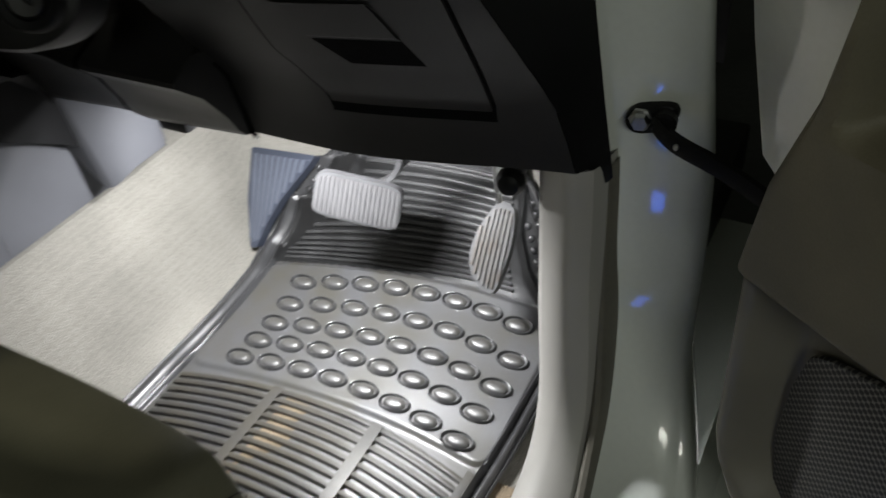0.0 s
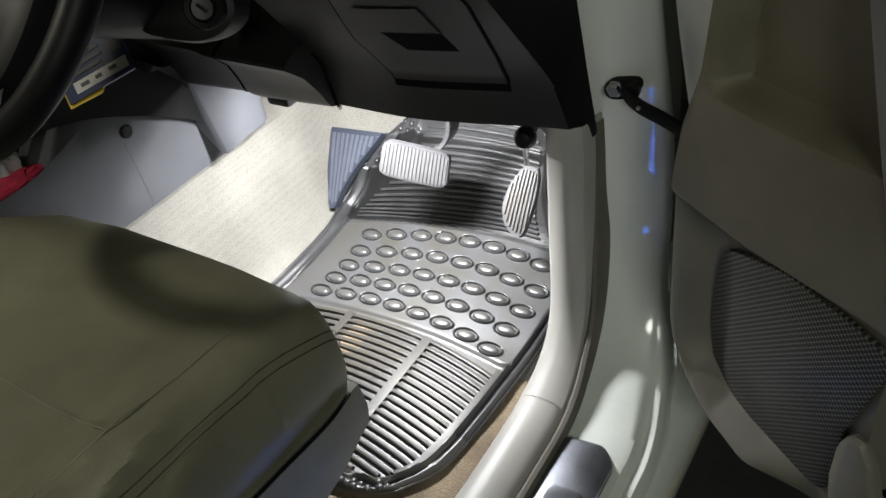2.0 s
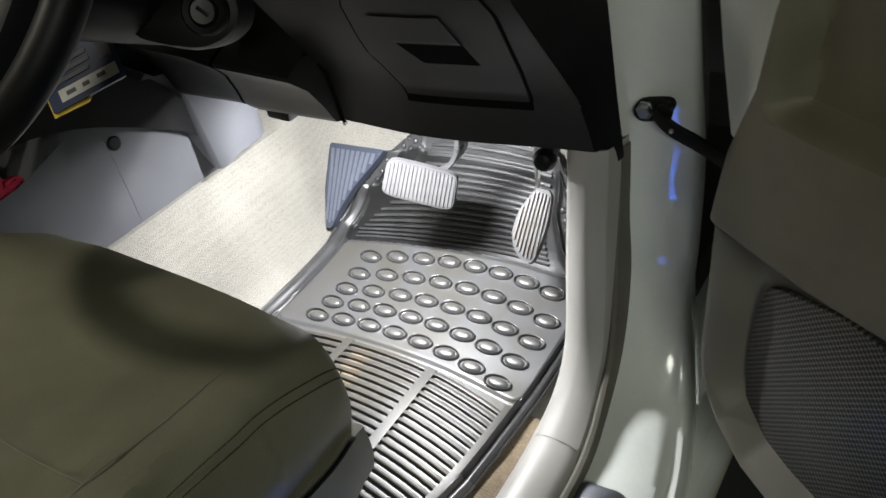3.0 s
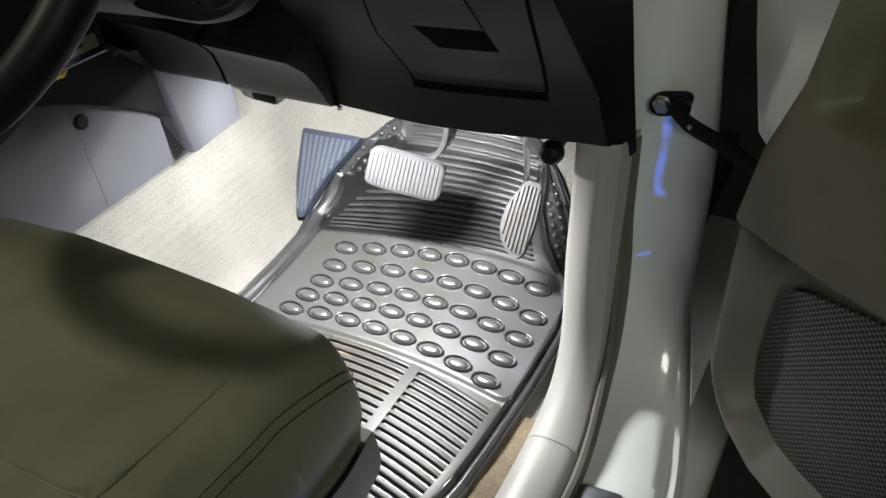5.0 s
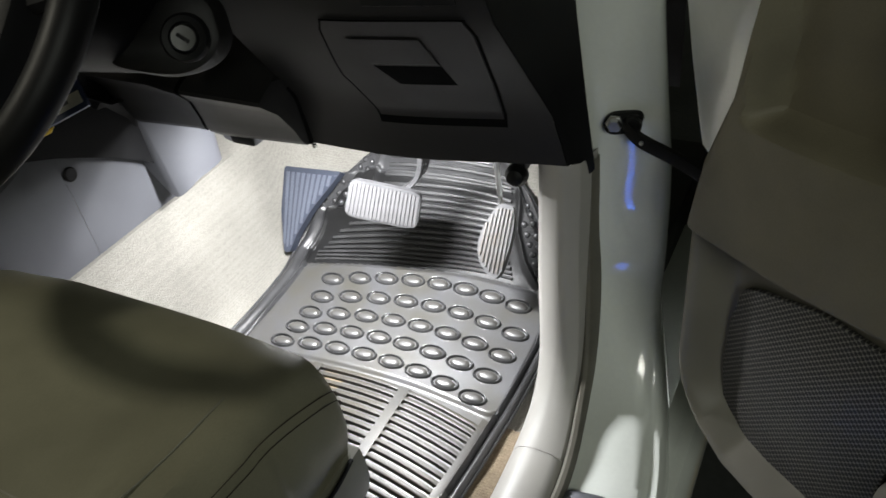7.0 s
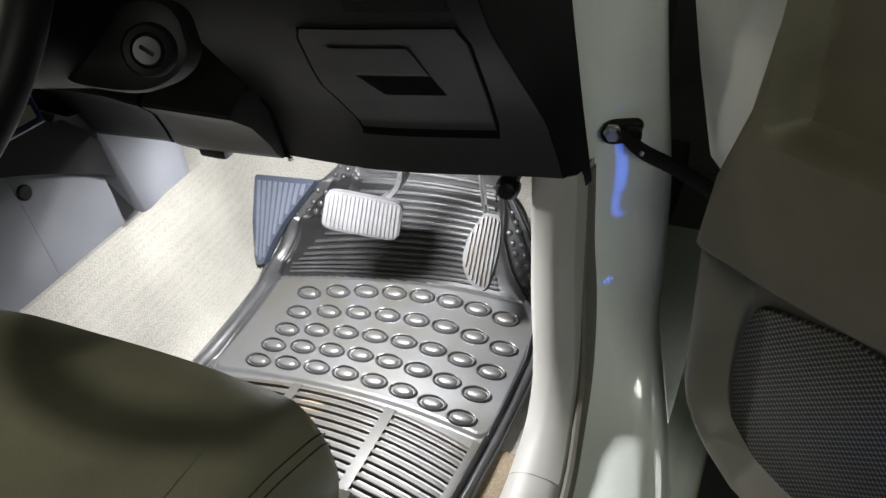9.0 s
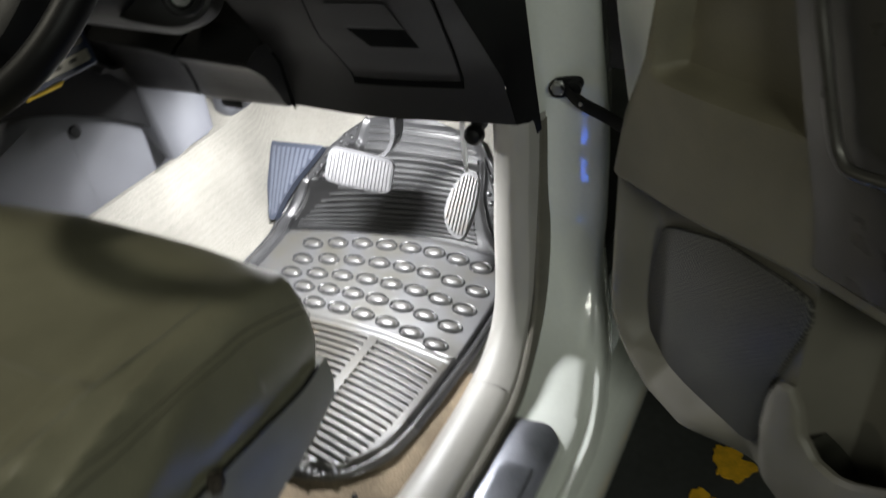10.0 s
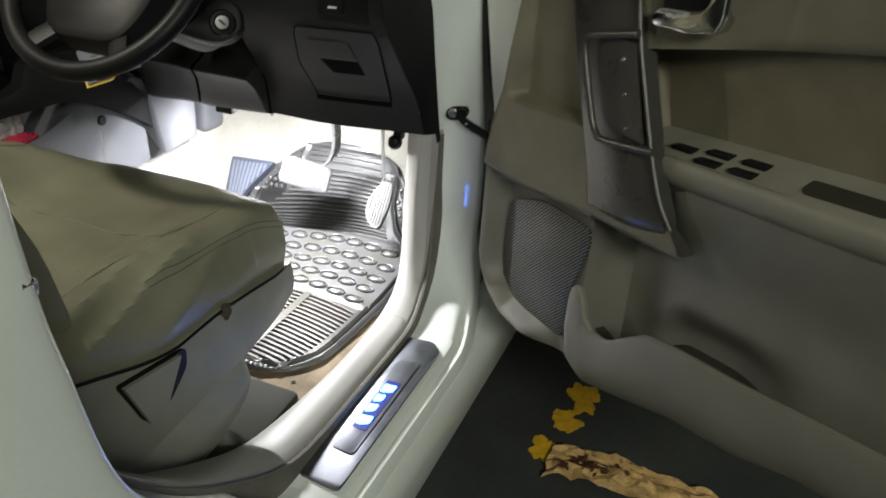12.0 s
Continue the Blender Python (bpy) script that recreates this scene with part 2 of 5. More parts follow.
def rounded_outline(points, r, k=5):
    """A closed outline with rounded corners."""
    out = []
    pts = [Vector(p) for p in points]
    for i, p in enumerate(pts):
        a, b = pts[i - 1], pts[(i + 1) % len(pts)]
        ra = min(r, 0.45 * (a - p).length)
        rb = min(r, 0.45 * (b - p).length)
        s, e = p + (a - p).normalized() * ra, p + (b - p).normalized() * rb
        for j in range(k + 1):
            t = j / k
            out.append((1 - t) ** 2 * s + 2 * t * (1 - t) * p + t * t * e)
    return out


def slab(outline, thick, place, bevel=0.0):
    """A plate: outline of (a, b) pairs, thickness along c, put into space by place(a, b, c); bevelled on its upper rim."""
    cen = sum((Vector(p) for p in outline), Vector((0, 0))) / len(outline)
    rings = [(0.0, 0.0), (thick - bevel, 0.0)]
    if bevel:
        rings += [(thick - bevel * 0.3, bevel * 0.3), (thick, bevel)]
    rows = []
    for c, inset in rings:
        row = []
        for p in outline:
            p = Vector(p)
            q = p + (cen - p).normalized() * inset
            row.append(place(q.x, q.y, c))
        rows.append(row)
    return grid(rows, close_u=True, caps=True)


def frame_of(o, u, v):
    """place() for a flat frame: origin, two directions; c runs along their cross product."""
    o, u = Vector(o), Vector(u).normalized()
    v = Vector(v)
    v = (v - u * v.dot(u)).normalized()
    w = u.cross(v)
    return lambda a, b, c: o + u * a + v * b + w * c


def crumple(cx, cy, cz, rx, ry, rz, seed, amount=0.45):
    bm = bmesh.new()
    bmesh.ops.create_icosphere(bm, subdivisions=4, radius=1)
    for v in bm.verts:
        n = noise.noise(v.co * 1.6 + Vector((seed, 0, 0))) * amount + abs(noise.noise(v.co * 4.5 + Vector((0, seed, 0)))) * amount * 0.6
        v.co = Vector((cx + v.co.x * rx * (1 + n), cy + v.co.y * ry * (1 + n), cz + v.co.z * rz * (1 + n)))
    return bm


# ---- ground ----
ground = part("ground", grid([[(x, y, 0) for x in (-30, -8, -2, 0, 2, 8, 30)] for y in (-30, -8, -2, 0, 2, 8, 30)]), ASPHALT)
tagged(ground, "dark grey concrete garage floor", "floor", kind="structure")

# ---- car floor ----
g = table([(-0.6, 0.45), (0.1, 0.456), (0.25, 0.458), (0.60, 0.460), (0.66, 0.460), (0.80, 0.474), (0.88, 0.488), (0.93, 0.503), (0.96, 0.54), (1.0, 0.598), (1.03, 0.645), (1.2, 0.90)])
tunnel = table([(-1.05, 0.27), (-0.92, 0.285), (-0.875, 0.275), (-0.862, 0.25), (-0.848, 0.15), (-0.832, 0.07), (-0.812, 0.02), (-0.79, 0.004), (-0.77, 0.0)])


def lean_x(x):
    """The floor falls a little towards the tunnel."""
    return 0.045 * max(-0.45, min(0.0, x + 0.33))


def floor_z(x, y):
    if x < -0.98:
        x = -1.96 - x
    rise = tunnel(x)
    low = g(y) - 0.006 + lean_x(x)
    return max(low, (0.455 + rise) if rise > 0.001 else 0.0, low + rise * max(0.0, 1 - max(0, y - 0.8) * 2.2)) + 0.05 * step(0.88, 0.97, y) * step(0.855, 0.90, -x) + 0.003 * noise.noise((x * 14, y * 14, 0))


rows = []
for i in range(91):
    y = -0.6 + 1.8 * i / 90
    rows.append([(x, y, floor_z(x, y)) for x in np.linspace(-1.85, -0.09, 120)])
car_floor = part("floor", grid(rows), CARPET)
tagged(car_floor, "cream loop-pile carpet over the footwell floor", "carpet", kind="structure")
firewall = part("wall_front", grid([[(x, 1.19, z) for x in (-1.85, -0.9, -0.02)] for z in (0.85, 1.2, 1.6)]), DASH)
tagged(firewall, "dark lining behind the dashboard", "firewall", kind="structure")

# Unseen roof lining, added to close the cabin and darken the dashboard.
headliner = part("ceiling", thicken(grid([[(x, y, 1.76 + 0.05 * math.sin(math.pi * (x + 1.84) / 1.62) - 0.04 * step(0.2, 0.55, y)) for y in np.linspace(-0.95, 0.55, 16)] for x in np.linspace(-1.84, -0.22, 18)]), (0, 0, 0.03)), HEADLINER)
tagged(headliner, "unseen pale grey cloth headliner, added to close the cabin", "headliner", kind="structure")

# ---- door opening: body, seal, trim ----
OPENING = [(0, -0.525, 1.45), (0, -0.504, 1.22), (0, -0.487, 1.115), (0, -0.454, 0.954), (0, -0.40, 0.85), (0, -0.287, 0.728), (0, -0.157, 0.63),
           (0, -0.043, 0.562), (0, 0.08, 0.533), (0, 0.3, 0.526), (0, 0.5, 0.528), (0, 0.60, 0.552), (0, 0.665, 0.61), (0, 0.70, 0.72), (0, 0.712, 0.85),
           (0, 0.715, 0.96), (0, 0.70, 1.2), (0, 0.66, 1.45)]
RIM = curve_through(OPENING, 560)


def sweep(profile, first=0.0, last=1.0):
    """Carries a profile of (x, outward) along the rim of the opening; profile(s) with s from 0 to 1."""
    a, b = int(first * 559), int(last * 559)
    rows = []
    for i in range(a, b + 1):
        t = (RIM[min(i + 1, 559)] - RIM[max(i - 1, 0)]).normalized()
        ny, nz = t.z, -t.y
        rows.append([(x, RIM[i].y + o * ny, RIM[i].z + o * nz) for x, o in profile(i / 559)])
    return rows


def s_of(y, z):
    return min(range(560), key=lambda i: (RIM[i].y - y) ** 2 + (RIM[i].z - z) ** 2) / 559


S_SILL0, S_SILL1, S_PILLAR = s_of(0.0, 0.54), s_of(0.5, 0.528), s_of(0.70, 0.74)
P_REAR = [(-0.03, 0.0), (0.0, 0.004), (0.03, 0.006), (0.048, 0.008), (0.056, 0.010), (0.058, 0.012), (0.061, 0.016), (0.063, 0.022), (0.0645, 0.035), (0.066, 0.05), (0.070, 0.2), (0.072, 0.5), (0.05, 1.0)]
P_SILL = [(-0.03, 0.012), (0.0, 0.014), (0.05, 0.016), (0.095, 0.017), (0.104, 0.021), (0.109, 0.032), (0.116, 0.037), (0.123, 0.034), (0.130, 0.034), (0.137, 0.042), (0.146, 0.07), (0.156, 0.12), (0.08, 0.28)]
P_HINGE = [(-0.06, 0.0395), (-0.035, 0.0435), (-0.015, 0.0468), (0.010, 0.0510), (0.036, 0.0555), (0.050, 0.0585), (0.054, 0.0595), (0.058, 0.0625), (0.0605, 0.068), (0.0605, 0.076), (0.058, 0.084), (0.040, 0.15), (0.01, 0.25)]


def body_profile(s):
    if s < S_SILL0:
        k = max(0.0, min(1.0, (s - (S_SILL0 - 0.12)) / 0.12))
        a, b = P_REAR, P_SILL
    else:
        k = max(0.0, min(1.0, (s - S_SILL1) / (S_PILLAR - S_SILL1)))
        a, b = P_SILL, P_HINGE
    k = k * k * (3 - 2 * k)
    here = RIM[int(round(s * 559))]
    sink = max(0.0, here.z - 0.527) * step(-0.22, -0.01, here.y) * (1 - step(0.5, 0.6, here.y))
    lean = -0.024 * step(0.85, 1.25, here.z) if here.y > 0.3 else 0.0
    tip = 0.018 * step(0.60, 0.76, here.z) - 0.08 * max(0.0, min(here.z, 1.05) - 0.76) if here.y > 0.3 else 0.0
    return [(lerp(p[0], q[0], k) + lean, lerp(p[1], q[1], k) + tip + (sink if n > 0 else 0)) for n, (p, q) in enumerate(zip(a, b))]


car_body = thing("car_body", (0.05, 0.2, 0.25), "glossy white painted car body around the open door", "car body", kind="structure")
part("side_frame", grid(sweep(body_profile)), PAINT, car_body)
part("rocker", grid([[(x, y, z) for x, z in ((0.10, 0.49), (0.118, 0.484), (0.128, 0.47), (0.146, 0.466), (0.158, 0.45), (0.165, 0.40), (0.15, 0.30), (0.05, 0.25), (-0.3, 0.25))]
                      for y in np.linspace(-0.4, 1.6, 30)]), PAINT, car_body)
part("underbody", box(-0.9, 0.2, 0.33, 1.7, 3.2, 0.12, 0.01), BLACK, car_body)

S_SEAM, S_BSEAM = s_of(0.54, 0.532), s_of(-0.02, 0.55)


def shift(s):
    return -0.013 * step(S_SEAM - 0.02, S_SEAM + 0.05, s) - 0.020 * step(S_SEAM + 0.01, S_SEAM + 0.14, s)


door_seal = part("door_seal", grid(sweep(lambda s: [(x + shift(s) - 0.008 * step(S_SEAM + 0.05, S_SEAM + 0.15, s), o + 0.030 * step(S_SEAM + 0.03, S_SEAM + 0.15, s)) for x, o in ((-0.012, 0.014), (-0.011, 0.0), (-0.006, -0.004), (0.0, -0.003), (0.004, 0.004), (0.005, 0.05))], 0.0, s_of(0.714, 0.945))), SEAL)
tagged(door_seal, "dull olive-grey rubber seal round the door opening", "door seal")


def trim_profile(s):
    k = max(0.0, min(1.0, (s - S_SEAM) / (1 - S_SEAM) * 1.8))
    d, e = -0.004 * k - 0.022 * step(S_BSEAM, S_BSEAM + 0.15, s) * (1 - step(S_SEAM + 0.02, S_SEAM + 0.12, s)), shift(s)
    return [(-0.135 - d, 0.10), (-0.128 - d, 0.05), (-0.120 - d, 0.012), (-0.108 - d, -0.004), (-0.085 - d * 0.6, -0.011), (-0.055 + e * 0.6, -0.013), (-0.03 + e, -0.010), (-0.016 + e, -0.003 + 0.004 * k), (-0.011 + e, 0.006 + 0.010 * k), (-0.011 + e + 0.006 * k, 0.03 + 0.022 * k)]


sill_trim = part("sill_trim", grid(sweep(trim_profile, S_BSEAM, S_SEAM)), TRIM)
tagged(sill_trim, "pale grey plastic sill cover inside the door opening", "sill cover")
kick_panel = part("kick_panel", grid(sweep(lambda s: [(x, o - 0.0012) for x, o in trim_profile(s)[:8]], S_SEAM, s_of(0.715, 0.955))), TRIM)
tagged(kick_panel, "pale grey plastic kick panel curving up to the dashboard", "kick panel")
part("edge_return", grid(sweep(lambda s: [(x, o - 0.0012) for x, o in trim_profile(s)[7:]], S_SEAM, s_of(0.715, 0.955))), TRIM, kick_panel)
WIDE = [(-0.32, 0.07), (-0.26, 0.06), (-0.2, 0.045), (-0.15, 0.03), (-0.10, 0.010), (-0.06, -0.006), (-0.03, -0.009), (-0.016, -0.003), (-0.011, 0.006), (-0.011, 0.03)]


def wide_profile(s):
    k = step(0.0, 0.12, S_BSEAM - s)
    return [(lerp(p[0], q[0], k), lerp(p[1] - 0.001, q[1], k)) for p, q in zip(trim_profile(s), WIDE)]


pillar_trim = part("pillar_trim", grid(sweep(wide_profile, 0.0, S_BSEAM)), SEATPL)
tagged(pillar_trim, "olive-grey plastic lower trim of the rear door pillar", "pillar trim")

# ---- scuff plate ----
scuff_plate = thing("scuff_plate", (0.045, 0.25, 0.512), "brushed steel sill scuff plate with a glowing blue emblem", "scuff plate")
flat = frame_of((0, 0, 0.512), (1, 0, 0), (0, 1, 0))
OUT = rounded_outline([(0.001, 0.0), (0.093, -0.008), (0.094, 0.485), (0.066, 0.515), (0.001, 0.507)], 0.014)
part("plate", slab(OUT, 0.006, flat, 0.004), BRUSHED, scuff_plate)
part("raised_panel", slab(rounded_outline([(0.022, 0.09), (0.074, 0.085), (0.074, 0.42), (0.022, 0.415)], 0.012), 0.0022, lambda a, b, c: flat(a, b, c + 0.006), 0.002), BRUSHED, scuff_plate)
part("emblem_window", slab(rounded_outline([(0.033, 0.160), (0.065, 0.157), (0.065, 0.330), (0.033, 0.328)], 0.003), 0.001, lambda a, b, c: flat(a, b, c + 0.0082)), BLUEGLOW, scuff_plate, "glowing blue window", smooth=False)
for a, wide, high in ((0.187, 0.036, 0.027), (0.228, 0.032, 0.019), (0.264, 0.030, 0.019), (0.301, 0.034, 0.027)):
    q = [(0.0345, a - wide * 0.50), (0.0345 + high * 0.5, a - wide * 0.42), (0.0345 + high, a - wide * 0.22), (0.0345 + high, a + wide * 0.48), (0.0345 + high * 0.45, a + wide * 0.34), (0.0345, a + wide * 0.38)]
    part("emblem_mark", slab(rounded_outline(q, 0.006, 3), 0.001, lambda p, r, c: flat(p, r, c + 0.0094)), WHITEGLOW, scuff_plate, "glowing blue-white mark", smooth=False)

# ---- floor mat ----
mat_l = table([(0.272, -0.62), (0.285, -0.69), (0.31, -0.73), (0.35, -0.755), (0.40, -0.772), (0.5, -0.785), (0.635, -0.788), (0.733, -0.782), (0.847, -0.780), (0.906, -0.790), (0.966, -0.774), (0.999, -0.741), (1.026, -0.692), (1.05, -0.649), (1.067, -0.607), (1.080, -0.53)])
mat_r = table([(0.272, -0.38), (0.279, -0.285), (0.298, -0.235), (0.318, -0.207), (0.353, -0.181), (0.386, -0.163), (0.44, -0.153), (0.52, -0.147), (0.60, -0.143), (0.70, -0.138), (0.80, -0.135), (0.90, -0.145), (0.97, -0.18), (1.0, -0.215), (1.028, -0.25), (1.05, -0.29), (1.067, -0.36), (1.080, -0.45)])
BOT, TOP = 0.272, 1.080


def g_mat(y):
    return 0.012 + sum(g(y + d) for d in (-0.02, -0.01, 0, 0.01, 0.02)) / 5


def arc(y0, x):
    """The bowed rows of the rear ribs."""
    return y0 - 0.5 * (x + 0.455) ** 2


def toe_arc(y0, x):
    """The rows of the toe ribs, flatter towards the top."""
    k = max(0.0, min(1.0, (y0 - 0.932) / 0.1))
    return y0 - lerp(0.27, 0.16, k) * (x - lerp(-0.31, -0.44, k)) ** 2


RIDGES = [[(-0.150, 0.86), (-0.205, 0.923), (-0.244, 0.953), (-0.272, 0.988), (-0.278, 1.019), (-0.289, 1.044), (-0.316, 1.058), (-0.352, 1.062)],
          [(-0.637, 0.982), (-0.628, 1.003), (-0.615, 1.026), (-0.611, 1.044), (-0.600, 1.062)], [(-0.716, 1.021), (-0.685, 1.016), (-0.649, 1.020), (-0.615, 1.026)],
          [(-0.769, 0.968), (-0.735, 0.968), (-0.705, 0.974), (-0.671, 0.979), (-0.637, 0.982)]]


def border(x, y):
    """How far inside the mat's edge a place lies."""
    return min(x - mat_l(y), (mat_r(y) - x) * 1.7, (y - BOT) * 1.15, (TOP - y) * 0.9)


FOOT_RIDGE = [[(-0.168, 0.62), (-0.172, 0.52), (-0.178, 0.44), (-0.187, 0.385), (-0.212, 0.346), (-0.248, 0.318), (-0.300, 0.302), (-0.38, 0.297), (-0.52, 0.297), (-0.61, 0.304), (-0.68, 0.335)]]


def mat_z(x, y):
    d = border(x, y)
    rim = 0.0035 * math.sin(math.pi * max(0.0, min(1.0, d / 0.008))) + 0.0095 * math.sin(math.pi * max(0.0, min(1.0, (d - 0.008) / 0.027))) ** 0.8 + 0.0080 * math.sin(math.pi * max(0.0, min(1.0, (d - 0.040) / 0.012)))
    side = min(x + 0.742, -0.160 - x)
    end = min(y + 0.30 * (x + 0.44) ** 2 - 0.639, 0.921 - y - 0.27 * (x + 0.31) ** 2)
    d_panel = 0.035 - math.hypot(max(0.035 - side, 0.0), max(0.035 - end, 0.0))
    panel = 0.006 * step(0.0, 0.010, d_panel)
    extra = 0.0
    if y > 0.78 or y < 0.63:
        for line in RIDGES if y > 0.78 else FOOT_RIDGE:
            for (ax, ay), (bx, by) in zip(line, line[1:]):
                t = max(0.0, min(1.0, ((x - ax) * (bx - ax) + (y - ay) * (by - ay)) / ((bx - ax) ** 2 + (by - ay) ** 2)))
                extra = max(extra, 0.0115 * math.exp(-((x - lerp(ax, bx, t)) ** 2 + (y - lerp(ay, by, t)) ** 2) / 0.0048 ** 2))
    return g_mat(y) + lean_x(x) + rim + panel + extra


def across_mat(k):
    """Even steps across the mat, closer together near its edges."""
    return k - 0.11 * math.sin(2 * math.pi * k)


floor_mat = thing("floor_mat", (-0.45, 0.7, 0.48), "moulded grey rubber car mat with oval bumps and ribs, dusty", "floor mat")
rows = []
for y in np.linspace(BOT, TOP, 260):
    a, b = mat_l(y), mat_r(y)
    rows.append([(lerp(a, b, t), y, mat_z(lerp(a, b, t), y)) for t in (across_mat(k / 239) for k in range(240))])
sheet = part("base_sheet", grid(rows), RUBBER, floor_mat)
sheet.data.materials.append(TOESHADE)
sheet.data.materials.append(CLEANSHADERUB)
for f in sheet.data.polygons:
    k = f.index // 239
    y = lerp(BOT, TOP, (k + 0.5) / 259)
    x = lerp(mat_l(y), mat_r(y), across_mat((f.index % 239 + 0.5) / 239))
    # Toe sheet gets the dark tone, painting shade into the rib gaps.
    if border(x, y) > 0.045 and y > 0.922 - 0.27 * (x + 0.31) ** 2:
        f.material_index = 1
    elif border(x, y) < 0.054 and y > 0.45:
        f.material_index = 2


def mat_frame(x, y):
    e = 0.006
    n = Vector((-(mat_z(x + e, y) - mat_z(x - e, y)) / (2 * e), -(g_mat(y + 0.02) - g_mat(y - 0.02)) / 0.04, 1)).normalized()
    u = Vector((1, 0, 0))
    u = (u - n * u.dot(n)).normalized()
    v = n.cross(u)
    return Matrix(((u.x, v.x, n.x, x * K), (u.y, v.y, n.y, y * K), (u.z, v.z, n.z, mat_z(x, y) * K), (0, 0, 0, 1)))


def lathe_oval(profile, ax, ay, sides=20):
    return grid([[(r * ax * math.cos(q), r * ay * math.sin(q), h) for q in (2 * math.pi * k / sides for k in range(sides))] for r, h in profile], close_u=True, caps=True)


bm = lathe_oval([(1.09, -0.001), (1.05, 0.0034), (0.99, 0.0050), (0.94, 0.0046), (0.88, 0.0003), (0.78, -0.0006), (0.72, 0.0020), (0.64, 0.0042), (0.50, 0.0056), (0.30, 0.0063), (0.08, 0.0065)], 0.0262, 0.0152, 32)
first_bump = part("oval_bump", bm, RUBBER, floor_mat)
first_bump.data.materials.append(CLEANSHADERUB)
# Groove shade round each dome is put into the ring's darker colour.
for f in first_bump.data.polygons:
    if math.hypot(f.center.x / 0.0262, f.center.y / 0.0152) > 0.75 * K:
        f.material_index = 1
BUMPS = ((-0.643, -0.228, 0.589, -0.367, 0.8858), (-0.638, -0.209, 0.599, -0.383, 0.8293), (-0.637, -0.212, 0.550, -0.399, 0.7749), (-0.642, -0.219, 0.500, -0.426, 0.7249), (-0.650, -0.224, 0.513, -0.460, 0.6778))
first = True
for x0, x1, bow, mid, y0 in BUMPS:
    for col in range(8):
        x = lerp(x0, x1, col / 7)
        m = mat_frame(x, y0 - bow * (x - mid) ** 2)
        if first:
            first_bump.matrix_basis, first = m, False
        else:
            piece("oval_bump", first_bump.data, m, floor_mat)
bm = lathe_oval([(1.0, -0.001), (0.85, 0.0018), (0.55, 0.0034), (0.2, 0.004)], 0.0074, 0.0074, 12)
stud = part("stud", bm, CLEANSHADERUB, floor_mat)
spots = []


def inside(x, y, poly):
    hit = False
    for (ax, ay), (bx, by) in zip(poly, poly[1:] + poly[:1]):
        if (ay > y) != (by > y) and x < ax + (y - ay) / (by - ay) * (bx - ax):
            hit = not hit
    return hit


ZONES = [[(-0.704, 1.026), (-0.678, 1.043), (-0.645, 1.058), (-0.615, 1.062), (-0.620, 1.034), (-0.66, 1.028)], [(-0.757, 0.974), (-0.738, 1.0), (-0.712, 1.013), (-0.652, 1.012), (-0.643, 0.990), (-0.70, 0.981)],
         [(-0.285, 1.034), (-0.262, 1.022), (-0.225, 0.985), (-0.185, 0.935), (-0.17, 0.895), (-0.206, 0.932), (-0.238, 0.963), (-0.264, 0.992), (-0.270, 1.02)]]
for zone in ZONES:
    for i in range(60):
        for k in range(40):
            x, y = -0.77 + 0.0185 * i + 0.009 * (k % 2), 0.80 + 0.0105 * k
            if inside(x, y, zone) and border(x, y) > 0.010:
                spots.append((x, y))
FOOT_BAND = [(-0.62, 0.277), (-0.33, 0.278), (-0.27, 0.288), (-0.235, 0.306), (-0.205, 0.330), (-0.200, 0.345), (-0.25, 0.312), (-0.31, 0.293), (-0.62, 0.290)]
for i in range(32):
    for k in range(8):
        x, y = -0.62 + 0.0135 * i + 0.0067 * (k % 2), 0.281 + 0.0088 * k
        if inside(x, y, FOOT_BAND):
            spots.append((x, y))
stud.matrix_basis = mat_frame(*spots[0])
for x, y in spots[1:]:
    piece("stud", stud.data, mat_frame(x, y), floor_mat)


def rib(x0, x1, y0, r, h, bowed=arc):
    """A low rounded bar across the mat along the arc of its rows."""
    n = 12
    rows = []
    for i in range(n):
        x = lerp(x0, x1, i / (n - 1))
        y = bowed(y0, x)
        m = mat_frame(x, y)
        m.translation /= K
        end = 0.8 if i in (0, n - 1) else 1
        rows.append([m @ Vector((0, dy * r, dz * h * end - 0.001)) for dy, dz in ((-1, 0), (-0.78, 0.9), (0, 1.05), (0.78, 0.9), (1, 0))])
    return grid(rows)


for k in range(19):
    y0 = 0.932 + 0.0071 * k
    left = table([(0.932, -0.717), (0.947, -0.722), (0.954, -0.71), (0.970, -0.695), (0.976, -0.68), (0.99, -0.64), (1.01, -0.602), (1.03, -0.590), (1.07, -0.580)])(y0)
    right = table([(0.932, -0.262), (0.96, -0.282), (1.0, -0.295), (1.033, -0.297), (1.045, -0.304), (1.052, -0.335), (1.065, -0.38)])(y0)
    wide = 0.0025 * math.hypot(1, (g_mat(y0 + 0.01) - g_mat(y0 - 0.03)) / 0.04)
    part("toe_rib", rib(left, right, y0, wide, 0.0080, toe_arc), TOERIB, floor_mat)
ends = [[], [], []]
rib_end = table([(0.300, -0.40), (0.316, -0.33), (0.325, -0.255), (0.345, -0.228), (0.37, -0.212), (0.43, -0.200), (0.50, -0.192), (0.60, -0.185), (0.66, -0.185)])
